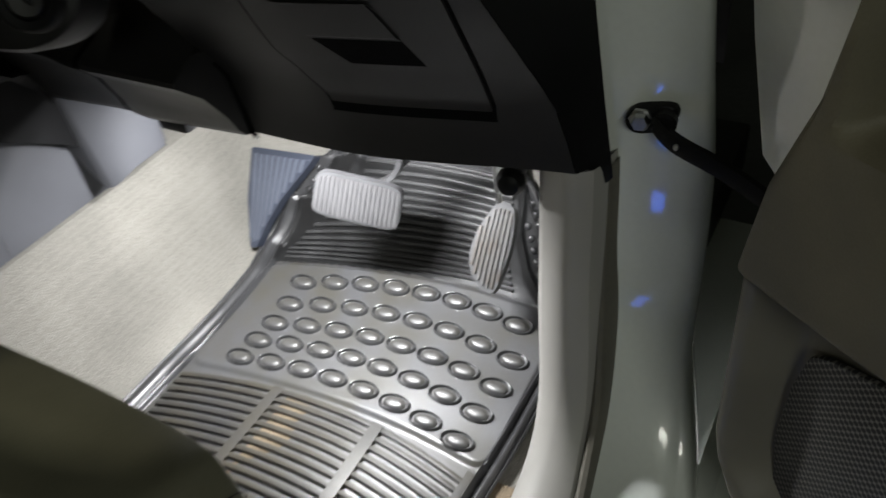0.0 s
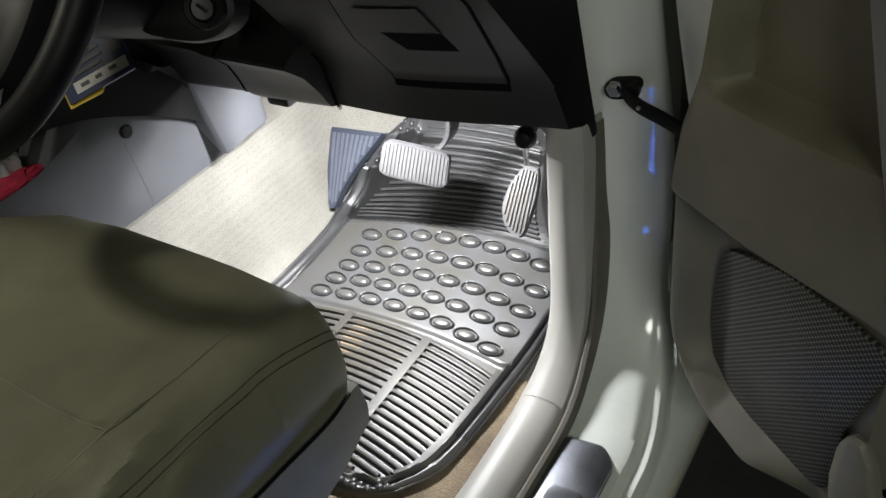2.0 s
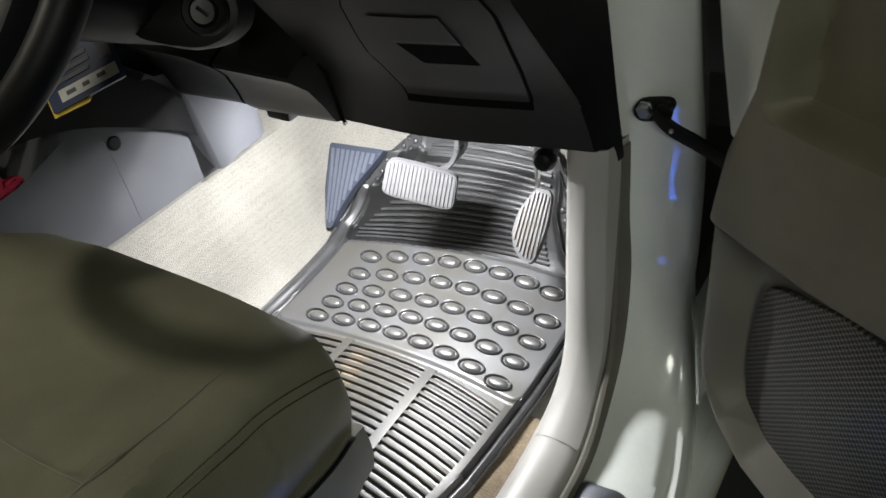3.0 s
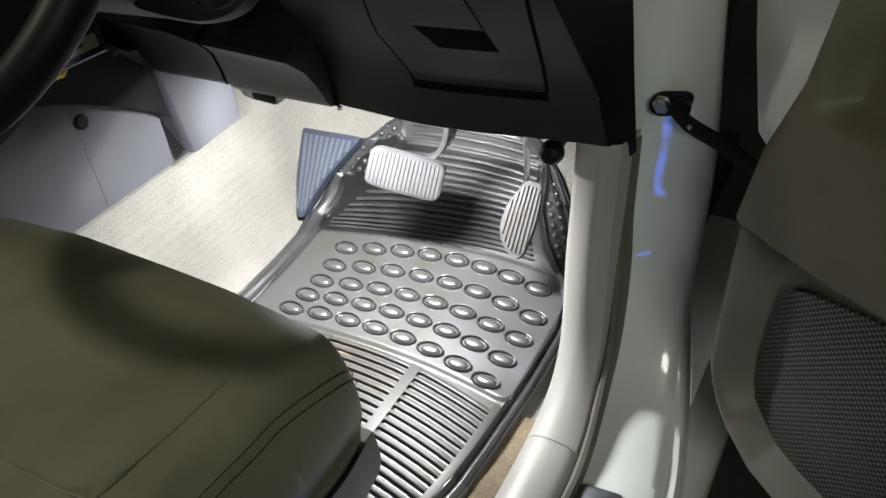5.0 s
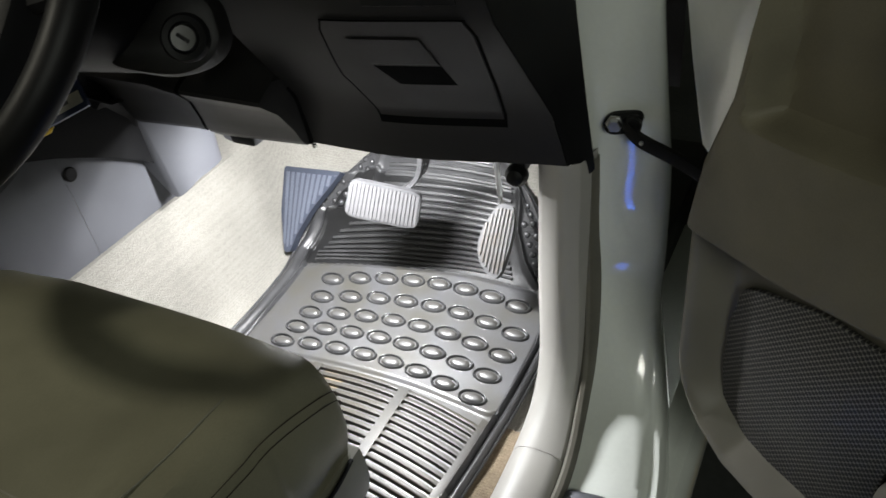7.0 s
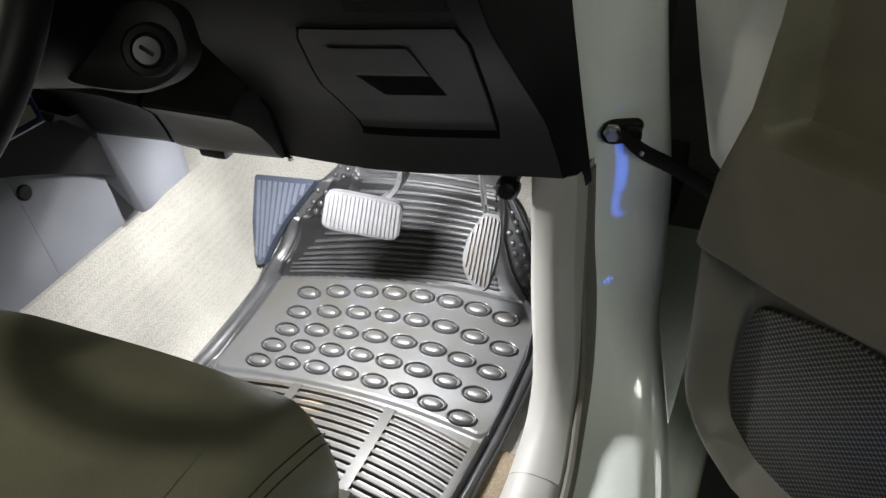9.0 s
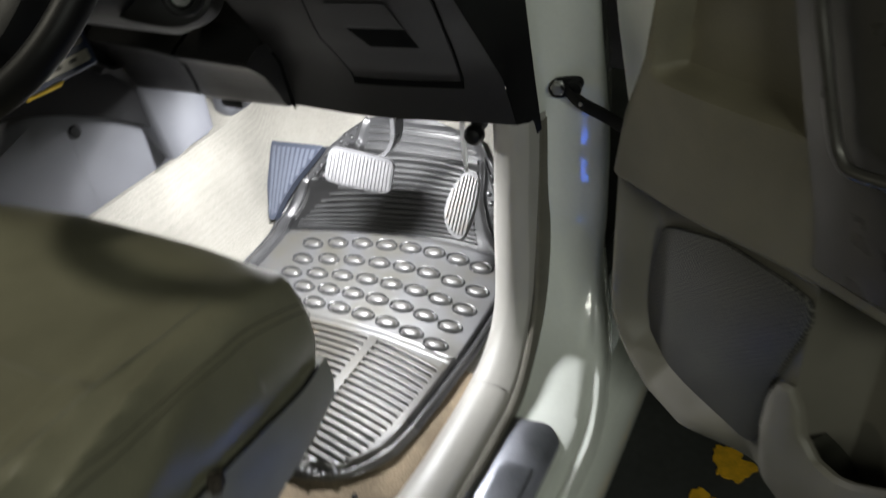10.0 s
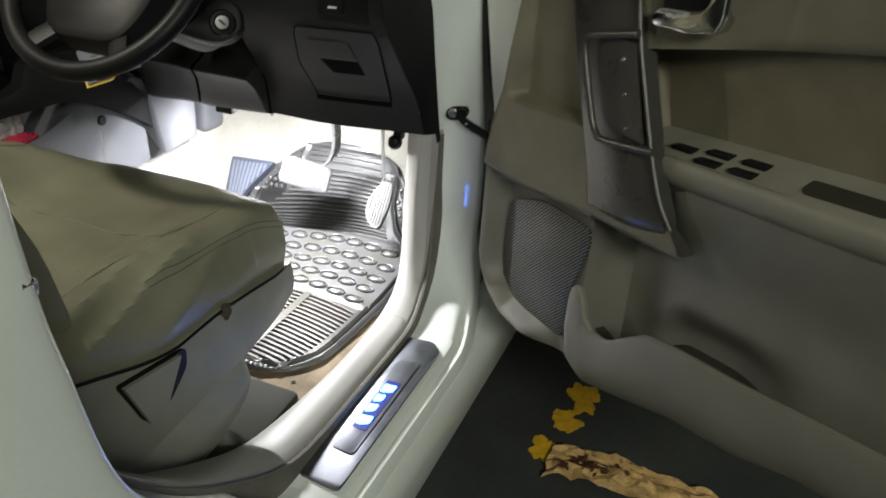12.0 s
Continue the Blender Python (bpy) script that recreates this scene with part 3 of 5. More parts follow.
for k in range(19):
    y0 = 0.628 - 0.0165 * k
    for group, (x0, x1) in enumerate(((-0.735, -0.549), (-0.535, -0.356), (-0.340, -0.175))):
        while x0 < x1 - 0.02 and -0.91 - x0 > rib_end(arc(y0, x0)):
            x0 += 0.002
        while x1 > x0 + 0.02 and x1 > rib_end(arc(y0, x1)):
            x1 -= 0.002
        if x1 - x0 > 0.03:
            part("rear_rib", rib(x0 - 0.002, x1 + 0.002, y0, 0.0051, 0.0085), RIBRUB, floor_mat)
            ends[group].append((y0, x0, x1))


def land(points):
    """A flat strip of the mat's height between the ends of its slots: pairs of edge points."""
    rows = []
    for (ax, ay), (bx, by) in points:
        row = []
        for t, h in ((-0.08, -0.002), (0.0, 0.0072), (0.5, 0.0076), (1.0, 0.0072), (1.08, -0.002)):
            x, y = lerp(ax, bx, t), lerp(ay, by, t)
            row.append((x, y, mat_z(lerp(ax, bx, 0.5), y) + h))
        rows.append(row)
    return grid(rows)


for group in (0, 1):
    xa, xb = ((-0.551, -0.533), (-0.358, -0.338))[group]
    ys = [y0 for y0, x0, x1 in ends[group]]
    part("land_strip", land([((xa, arc(y0, xa)), (xb, arc(y0, xb))) for y0 in (ys[0] + 0.006, *ys, ys[-1] - 0.006)]), RIBRUB, floor_mat)
part("land_strip", land([((rib_end(y) - 0.002, y), (rib_end(y) + 0.012, y - 0.004)) for y in np.linspace(0.612, 0.340, 18)]), RIBRUB, floor_mat)


flap_edge = table([(0.212, -0.25), (0.214, -0.215), (0.222, -0.175), (0.24, -0.140), (0.265, -0.126), (0.30, -0.117), (0.36, -0.113), (0.43, -0.109), (0.62, -0.106)])
carpet_flap = part("carpet_flap", thicken(grid([[(lerp(-0.52, flap_edge(y), t), y, g(y) + 0.004 + 0.004 * noise.noise((t * 5, y * 12, 3))) for t in np.linspace(0, 1, 24)] for y in [*np.linspace(0.212, 0.30, 20), *np.linspace(0.31, 0.62, 20)]]), (0, 0, -0.006)), TAN)
tagged(carpet_flap, "worn tan carpet edge showing behind the rubber mat", "carpet")

part("edge_binding", tube([(flap_edge(y), y, g(y) + 0.004) for y in (0.212, 0.2125, 0.214, 0.222, 0.24, 0.265, 0.30, 0.36, 0.43, 0.52, 0.62)], 0.0055, 8, 60), CORD, carpet_flap, "dark brown bound edge")
for x, y in ((-0.188, 0.290), (-0.325, 0.262)):
    part("eyelet", lathe_oval([(1, 0.0), (0.9, 0.003), (0.5, 0.002), (0.1, 0.0015)], 0.006, 0.005, 10), BLACK, carpet_flap).matrix_basis = Matrix.Translation(Vector((x, y, g(y) + 0.005)) * K)

# ---- pedals ----
def ribbed_pad(name, corners, thick, nrib, along, parent, material, bow=0.0, shape=((0, 0), (1, 0), (1, 1), (0, 1)), curve=0.2, ribs=None, fill=0.34, high=0.0018):
    """A pedal pad over four corners (tl, tr, br, bl), with raised ribs."""
    tl, tr, br, bl = [Vector(c) for c in corners]
    nrm = (tr - tl).cross(bl - tl).normalized()
    if nrm.y > 0:
        nrm = -nrm

    def at(a, b, c):
        p = tl.lerp(tr, a).lerp(bl.lerp(br, a), b)
        return p + nrm * (c + bow * (1 - (2 * b - 1) ** 2))
    out = rounded_outline(shape, curve)

    def span(a):
        """Where the ribs begin and end inside the outline."""
        cuts = []
        for p, q in zip(out, out[1:] + out[:1]):
            n = 0 if along else 1
            if (p[n] - a) * (q[n] - a) < 0:
                cuts.append(p[1 - n] + (a - p[n]) / (q[n] - p[n]) * (q[1 - n] - p[1 - n]))
        return (min(cuts) + 0.06, max(cuts) - 0.06) if len(cuts) > 1 else (0.4, 0.6)
    body = part(name, slab(out, thick, lambda a, b, c: at(a, b, c - thick), 0.0), material, parent)
    for k in range(nrib):
        t0 = (k + 0.75) / (nrib + 0.5)
        w = fill / nrib
        rows = []
        for i in range(7):
            q = lerp(*span(t0), i / 6)
            line = []
            for dd, hh in ((-w, -0.0006), (-w * 0.75, high), (w * 0.75, high), (w, -0.0006)):
                line.append(at(t0 + dd, q, hh) if along else at(q, t0 + dd, hh))
            rows.append(line)
        part("tread_rib", grid(rows), ribs or material, body)
    return body


brake_pedal = thing("brake_pedal", (-0.45, 0.9, 0.9), "brake pedal with a wide ribbed pale rubber pad", "pedal")
brake_tl, brake_tr, brake_br, brake_bl = (-0.545, 0.840, 0.759), (-0.414, 0.877, 0.729), (-0.424, 0.856, 0.656), (-0.560, 0.818, 0.686)
ribbed_pad("pad", (brake_tl, brake_tr, brake_br, brake_bl), 0.014, 18, True, brake_pedal, PADMID, ribs=PAD, fill=0.42)
arm = curve_through([(-0.470, 0.884, 0.716), (-0.445, 0.902, 0.732), (-0.424, 0.905, 0.762), (-0.412, 0.900, 0.81), (-0.405, 0.88, 0.88), (-0.405, 0.84, 1.05)], 30)
part("arm", grid([[p + Vector((a, b, 0)) for a, b in ((-0.006, -0.016), (0.004, -0.018), (0.006, -0.016), (0.006, 0.016), (0.004, 0.018), (-0.006, 0.016))] for p in arm], close_u=True, caps=True), ARMPAINT, brake_pedal, "flat dark grey painted steel arm")
gas_pedal = thing("accelerator_pedal", (-0.27, 0.9, 0.65), "tall accelerator pedal with a ribbed grey rubber pad", "pedal")
GAS = [(-0.300, 0.928, 0.702), (-0.246, 0.927, 0.698), (-0.240, 0.841, 0.602), (-0.300, 0.842, 0.612)]
ribbed_pad("pad", GAS, 0.016, 7, True, gas_pedal, PADMID, 0.0, ((0.36, -0.03), (0.97, -0.03), (1.06, 0.35), (1.0, 0.72), (0.86, 1.05), (0.5, 1.06), (0.14, 0.92), (-0.06, 0.69), (-0.01, 0.36)), 0.16, ribs=GASRIB, fill=0.33, high=0.003)
part("arm", tube([(-0.278, 0.935, 0.668), (-0.288, 0.952, 0.690), (-0.295, 0.963, 0.732), (-0.302, 0.973, 0.776), (-0.304, 0.968, 0.86), (-0.300, 0.94, 1.0)], 0.0055, 8), STEEL, gas_pedal, "thin bare steel arm")
foot_rest = thing("foot_rest", (-0.77, 0.93, 0.56), "slate-blue ribbed plastic footrest on the carpet", "footrest")
ribbed_pad("pad", [(-0.842, 0.998, 0.640), (-0.690, 1.003, 0.650), (-0.715, 0.885, 0.505), (-0.805, 0.880, 0.490)], 0.02, 10, True, foot_rest, REST, shape=((0, 0), (1.0, 0), (0.86, 0.22), (0.62, 0.5), (0.40, 0.78), (0.25, 1.0), (0.08, 1.0), (-0.04, 0.55)), curve=0.05, ribs=RESTRIB)

hood_latch = thing("hood_release_knob", (-0.149, 0.722, 0.919), "round black release knob under the dashboard edge", "knob")
part("knob", lathe_oval([(0.3, 0.02), (0.7, 0.017), (1, 0.006), (1, -0.004), (0.7, -0.014), (0.3, -0.017)], 0.0175, 0.0175), BLACK, hood_latch).matrix_basis = pose(-0.149 * K, 0.722 * K, 0.915 * K, 80, 0, 10)
part("bracket", box(-0.145, 0.735, 0.945, 0.02, 0.03, 0.05, 0.004), BLACK, hood_latch)

# ---- dashboard ----
dashboard = thing("dashboard", (-0.5, 0.7, 0.95), "charcoal grained plastic dashboard over a lit footwell", "dashboard")
FACE = [(0.74, 0.975), (0.675, 0.948), (0.652, 0.956), (0.648, 0.985), (0.638, 1.04), (0.607, 1.09), (0.565, 1.15), (0.522, 1.212), (0.505, 1.26), (0.50, 1.32), (0.50, 1.45)]


edge_x = table([(0.94, -0.062), (0.98, -0.068), (1.03, -0.078), (1.10, -0.088), (1.216, -0.100), (1.45, -0.125)])


end_x = table([(0.94, -0.034), (1.03, -0.046), (1.15, -0.060), (1.3, -0.076), (1.45, -0.09)])


def face_back(x):
    return 0.055 * step(-0.35, 0.0, x)


rows = []
for y, z in FACE:
    rows.append([(lerp(-0.462, edge_x(z), t), y + face_back(lerp(-0.462, edge_x(z), t)), z) for t in np.linspace(0, 1, 20)])
part("lower_panel", grid(rows), DASH, dashboard)
rows = []
for y, z in [(0.69, 0.936), *FACE[1:]]:
    x0 = edge_x(z) + 0.001
    y0 = y + face_back(x0)
    rows.append([(lerp(x0, end_x(z), t), lerp(y0, 0.732, t ** 0.8), z + 0.004 * t - (0.012 * math.sin(math.pi * t) if z < 0.95 else 0.0)) for t in np.linspace(0, 1, 9)])
part("end_cover", grid(rows), BLACK, dashboard)
part("backing", grid([[(x, y, z) for x in (-0.86, -0.46, -0.10)] for y, z in ((1.12, 0.995), (0.75, 0.995), (0.735, 1.03), (0.68, 1.2), (0.64, 1.5))]), BLACK, dashboard)


def on_face(x, z, out=0.0):
    ys, zs = [p[0] for p in FACE[2:]], [p[1] for p in FACE[2:]]
    y = float(np.interp(z, zs, ys)) + face_back(x)
    return Vector((x, y - out * 0.85, z + out * 0.5))


def face_grid(xl, xr, z0, z1, out, nz=24, nx=16):
    """A patch that follows the dashboard's face between two edges given by height."""
    rows = []
    for z in np.linspace(z0, z1, nz):
        rows.append([on_face(lerp(xl(z), xr(z), t), z, out) for t in np.linspace(0, 1, nx)])
    return thicken(grid(rows), (0, 0.008, -0.004))


cov_l, cov_r = table([(1.028, -0.312), (1.06, -0.318), (1.11, -0.328), (1.14, -0.322), (1.20, -0.305), (1.212, -0.296)]), table([(1.03, -0.142), (1.19, -0.127), (1.216, -0.133)])
part("fuse_cover_gap", face_grid(lambda z: cov_l(z) - 0.006, lambda z: cov_r(z) + 0.003, 1.018, 1.2165, 0.0012), GAP, dashboard)
cover = part("fuse_cover", face_grid(cov_l, cov_r, 1.031, 1.213, 0.0065), DASH, dashboard)
# Shade under the pull lip, laid on as a near-black patch.
part("pull_recess", face_grid(table([(1.098, -0.254), (1.135, -0.272)]), table([(1.098, -0.180), (1.135, -0.186)]), 1.098, 1.135, 0.0072), GAP, cover)
part("pull_lip", face_grid(table([(1.136, -0.272), (1.185, -0.282)]), table([(1.136, -0.186), (1.185, -0.192)]), 1.137, 1.182, 0.0115), DASH, cover)

part("switch_recess", face_grid(lambda z: -0.240, lambda z: -0.135, 1.235, 1.32, 0.002), BLACK, dashboard)
part("rocker_switch", face_grid(lambda z: -0.228, lambda z: -0.185, 1.25, 1.30, 0.006), BLACK, dashboard)
part("switch_mark", face_grid(lambda z: -0.216, lambda z: -0.198, 1.262, 1.266, 0.0075, 3, 3), WHITE, dashboard)

# knee panel and steering column
KNEE = [(0.72, 0.975), (0.660, 0.946), (0.645, 0.950), (0.636, 0.962), (0.625, 0.985), (0.598, 1.028), (0.574, 1.050), (0.565, 1.058), (0.566, 1.064), (0.575, 1.070), (0.600, 1.080), (0.625, 1.10), (0.63, 1.2), (0.63, 1.32)]


def knee_seam(z):
    """The slanting joint between the two knee panels."""
    return lerp(-0.672, -0.618, max(0.0, min(1.0, (z - 0.946) / 0.112)))


def knee(left, right, n):
    rows = []
    for t in np.linspace(0, 1, n):
        row = []
        for y, z in KNEE:
            x = lerp(left(z), right(z), t)
            dip = lerp(0.004, -0.018, (-0.462 - x) / 0.37) * (1 - step(0.965, 1.055, z))
            row.append((x, y + 0.012 * step(-0.62, -0.7, x), z + dip))
        rows.append(row)
    return grid(rows)


part("knee_panel", knee(lambda z: knee_seam(z) + 0.0045, lambda z: -0.464, 14), DASH, dashboard)
rows = []
for y, z in KNEE[2:]:
    z += 0.004 * (1 - step(0.965, 1.055, z))
    rows.append([Vector((-0.464, y, z)), Vector((-0.462, lerp(y, on_face(-0.46, z).y, 0.5), z)), on_face(-0.458, z, -0.002)])
part("knee_side", grid(rows), DASH, dashboard)
part("knee_joint", tube([on_face(-0.459, z, 0.0) for z in np.linspace(0.955, 1.062, 8)], 0.0042, 6, 24), GAP, dashboard, "dark joint beside the knee panel")
part("centre_knee_panel", knee(lambda z: -0.835, lambda z: knee_seam(z) - 0.0045, 10), DASH, dashboard)
back = knee(lambda z: knee_seam(z) - 0.014, lambda z: knee_seam(z) + 0.014, 6)
bmesh.ops.translate(back, vec=(0, 0.007, -0.001), verts=back.verts)
part("knee_seam", back, GAP, dashboard)
part("seam_clip", box(-0.452, 0.648, 0.953, 0.006, 0.006, 0.006, 0.001), CHROME, dashboard)

steering_column = thing("steering_column", (-0.5, 0.42, 1.2), "black plastic steering column shroud with the ignition lock", "steering column")
rows = []
for i, y in enumerate(np.linspace(0.27, 0.50, 14)):
    c = Vector((-0.535, y, lerp(1.31, 1.20, i / 13)))
    rows.append([c + Vector((0.080 * math.cos(q), 0, 0.070 * math.sin(q))) for q in (2 * math.pi * k / 28 for k in range(28))])
part("shroud", grid(rows, close_u=True, caps=True), BLACK, steering_column)
lock_pose = look(Vector((-0.405, 0.415, 1.228)) * K, Vector((0.04, -0.375, 1.575)) * K) @ pose(0, 0, 0, 180, 0, 0)
pod = frame_of((-0.405, 0.415, 1.228), (0.871, 0.491, 0.0), (-0.175, 0.311, 0.934))
POD = [(0.039, 0.011), (0.041, -0.005), (0.032, -0.024), (0.012, -0.038), (-0.018, -0.045), (-0.057, -0.037), (-0.105, -0.020), (-0.075, 0.002), (-0.045, 0.025), (-0.028, 0.048), (0.0, 0.055), (0.026, 0.046), (0.037, 0.031)]
part("ignition_pod", slab(rounded_outline(POD, 0.03, 4), 0.055, lambda a, b, c: pod(a * 0.96, b * 0.96, c - 0.058), 0.012), DASH, steering_column, "rounded lock housing")
part("lock_ring", lathe_oval([(1.06, -0.02), (1.0, 0.004), (0.9, 0.007), (0.66, 0.006), (0.6, 0.0), (0.1, -0.002)], 0.027, 0.027, 32), BLACK, steering_column).matrix_basis = lock_pose
part("lock_barrel", lathe_oval([(1.0, -0.004), (1.0, 0.007), (0.88, 0.010), (0.3, 0.0095)], 0.0155, 0.0155, 28), LOCKMETAL, steering_column, "dull steel lock barrel").matrix_basis = lock_pose
part("key_slot", box(0, 0, 0.0100, 0.0045, 0.016, 0.003, 0.001, Euler((0, 0, radians(50))).to_matrix().to_4x4()), BLACK, steering_column).matrix_basis = lock_pose

# steering wheel
steering_wheel = thing("steering_wheel", (-0.505, 0.214, 1.348), "dark leather steering wheel above the seat", "steering wheel")
wf = frame_of((-0.505, 0.214, 1.348), (1, 0, 0), (0, math.sin(0.72), math.cos(0.72)))
rows = []
for i in range(72):
    q = 2 * math.pi * i / 72
    rows.append([wf((0.203 + 0.0185 * math.cos(p)) * math.cos(q), (0.203 + 0.0185 * math.cos(p)) * math.sin(q), 0.0185 * math.sin(p)) for p in (2 * math.pi * k / 14 for k in range(14))])
part("rim", grid(rows, close_u=True, close_v=True), BLACK, steering_wheel)
part("hub", slab(rounded_outline([(-0.13, 0.08), (0.13, 0.08), (0.125, -0.05), (0.085, -0.14), (-0.085, -0.14), (-0.125, -0.05)], 0.05), 0.06, lambda a, b, c: wf(a, b, c - 0.06), 0.02), BLACK, steering_wheel)
for a in (8, 172, 238, 302):
    c, s = math.cos(radians(a)), math.sin(radians(a))
    rows = []
    for i in range(6):
        r = lerp(0.09, 0.20, i / 5)
        rows.append([wf(r * c - s * w, r * s + c * w, lerp(-0.03, 0.0, i / 5) + h) for w, h in ((-0.022, -0.006), (-0.018, 0.004), (0.0, 0.008), (0.018, 0.004), (0.022, -0.006), (0.0, -0.010))])
    part("spoke", grid(rows, close_u=True, caps=True), BLACK, steering_wheel)

# ---- centre stack and console ----
centre_stack = thing("centre_stack", (-0.95, 0.75, 0.77), "blue-grey plastic centre stack beside the driver footwell", "centre console")


def upright(points):
    """A skin of upright strips: place on the plan, foot and head."""
    return grid([[(x - (1 - step(0.675, 0.76, y)) * (0.010 + 0.22 * (z - 0.768)), y - 0.03 * step(0.9, 1.0, z), z) for z in np.linspace(b, t, 8)] for x, y, b, t in points])


part("side_panel", upright(((-0.875, 0.800, 0.80, 1.0), (-0.83, 0.795, 0.80, 1.0), (-0.805, 0.788, 0.797, 1.0), (-0.793, 0.778, 0.795, 1.0), (-0.787, 0.762, 0.795, 1.0), (-0.785, 0.735, 0.793, 0.99), (-0.786, 0.710, 0.788, 0.98), (-0.790, 0.694, 0.780, 0.975), (-0.798, 0.680, 0.772, 0.97), (-0.806, 0.673, 0.768, 0.966))), CONSOLE, centre_stack, "blue-grey side panel")
part("panel_return", upright(((-0.806, 0.673, 0.768, 0.966), (-0.813, 0.669, 0.768, 0.965), (-0.822, 0.667, 0.775, 0.962), (-0.836, 0.665, 0.803, 0.96), (-0.850, 0.662, 0.840, 0.957), (-0.862, 0.660, 0.862, 0.957), (-0.88, 0.658, 0.872, 0.955), (-0.91, 0.656, 0.885, 0.95))), CONSOLE, centre_stack, "shaded rounded end of the side panel")
part("bracket_cover", box(-0.890, 0.955, 0.80, 0.06, 0.10, 0.13, 0.028, segments=4), CONSOLE, centre_stack, "blue-grey bracket cover")
rows = []
for x in np.linspace(-0.815, -1.26, 18):
    b = lerp(0.855, 0.80, (-0.845 - x) / 0.405)
    if x > -0.90:
        b = lerp(0.858, 0.955, step(-0.876, -0.842, x))
    rows.append([(x, 0.72, b + 0.012), (x, 0.672, b), (x, 0.660, b + 0.006), (x, 0.652, b + 0.03), (x, 0.60, max(0.97, b + 0.04)), (x, 0.50, 1.08), (x, 0.47, 1.2), (x, 0.46, 1.45)])
part("lower_face", grid(rows), BLACK, centre_stack)
side_top = table([(0.20, 1.024), (0.285, 1.050), (0.31, 1.10)])
side_edge = table([(0.20, 1.0), (0.38, 0.99), (0.44, 0.972), (0.49, 0.950), (0.556, 0.914), (0.62, 0.874), (0.655, 0.850), (0.690, 0.815)])
part("console_side", thicken(grid([[(-0.860 + 0.012 * (1 - t) ** 2 * (1 - t), y, lerp(side_edge(y), side_top(y), t)) for t in np.linspace(0, 1, 6)] for y in np.linspace(0.20, 0.690, 24)]), (-0.03, 0, 0)), BLACK, centre_stack, "black overhanging console side")
part("far_side", grid([[(-1.13, y, lerp(0.5, top, t)) for t in (0, 0.5, 1)] for y, top in ((-0.1, 0.75), (0.185, 0.855), (0.313, 0.904), (0.44, 0.953), (0.447, 1.1), (0.6, 1.1), (0.75, 1.1))]), BLACK, centre_stack)
for name, y0, y1 in (("tunnel_cover", 0.505, 0.83), ("rear_tunnel_cover", 0.15, 0.5043)):
    part(name, grid([[(x, y, 0.74 + (z - 0.74) * (1 - 0.22 * (1 - step(0.30, 0.52, y)) - (0.45 * (1 - step(0.30, 0.48, y)) if x < -0.90 else 0.0))) for x, z in ((-0.866, 0.74), (-0.869, 0.80), (-0.873, 0.86), (-0.878, 0.91), (-0.888, 0.955), (-0.92, 0.99), (-0.98, 1.0), (-1.05, 0.96), (-1.10, 0.76))] for y in np.linspace(y0, y1, 14)]), CONSOLE, centre_stack, "blue-grey tunnel cover")
part("cap", lathe_oval([(1, -0.006), (1, 0.002), (0.8, 0.005), (0.2, 0.006)], 0.013, 0.013, 16), BLACK, centre_stack, "round black cap").matrix_basis = Matrix.Translation(Vector((-0.876, 0.518, 0.898)) * K) @ pose(0, 0, 0, 0, 80, 0)

passenger_dash = thing("passenger_dashboard", (-1.4, 0.6, 1.0), "black lower dashboard on the passenger side with a silver strip", "dashboard")
part("panel", grid([[(x, y, z) for y, z in ((1.1, 0.985), (0.60, 0.985), (0.47, 0.99), (0.45, 1.01), (0.44, 1.1), (0.42, 1.4))] for x in np.linspace(-1.84, -1.10, 10)]), BLACK, passenger_dash)
part("silver_strip", tube([(-1.84, 0.446, 1.0), (-1.5, 0.444, 1.0), (-1.2, 0.446, 1.012), (-1.12, 0.47, 1.03)], 0.008, 8, 30), STEEL, passenger_dash, "thin silver strip")
wall_left = part("wall_left", grid([[(-1.84 + 0.02 * math.sin(z * 6), y, z) for z in np.linspace(0.45, 1.5, 8)] for y in np.linspace(-0.6, 1.19, 8)]), TRIM)
tagged(wall_left, "pale grey trim on the far side of the cabin", "door trim", kind="structure")

gear_lever = thing("gear_lever", (-0.95, 0.088, 0.93), "black gear lever with a rounded knob on the console", "gear lever")
part("knob", lathe_oval([(0.3, -0.055), (0.55, -0.04), (0.85, -0.005), (1, 0.025), (0.85, 0.05), (0.4, 0.06)], 0.033, 0.028, 18), BLACK, gear_lever).matrix_basis = Matrix.Translation(Vector((-0.95, 0.143, 1.115)) * K)
part("shaft", tube([(-0.95, 0.088, 0.93), (-0.95, 0.11, 1.02), (-0.95, 0.135, 1.09)], 0.007, 8, 6), STEEL, gear_lever)
console_box = thing("console", (-0.95, 0.0, 0.75), "black plastic centre console between the seats", "console")
part("tray", grid([[(x, y, z) for x, z in ((-0.872, 0.60), (-0.875, t - 0.03), (-0.89, t), (-1.0, t), (-1.02, t - 0.03), (-1.03, 0.6))] for y, t in ((-0.45, 0.97), (-0.05, 0.95), (0.1, 0.93), (0.2, 0.88), (0.38, 0.855), (0.41, 0.78))]), BLACK, console_box)
part("side_rail", grid([[(-0.95 + dx, y, 0.92 + 0.32 * y + dz) for dx, dz in ((-0.012, -0.05), (-0.012, -0.004), (-0.006, 0.0), (0.006, 0.0), (0.012, -0.004), (0.012, -0.05))] for y in np.linspace(-0.05, 0.50, 12)], close_u=True, caps=True), BLACK, console_box)


white_bag = part("plastic_bag", crumple(-0.985, 0.31, 0.915, 0.035, 0.05, 0.055, 3.0), PLASTICBAG, flat_angle=25)
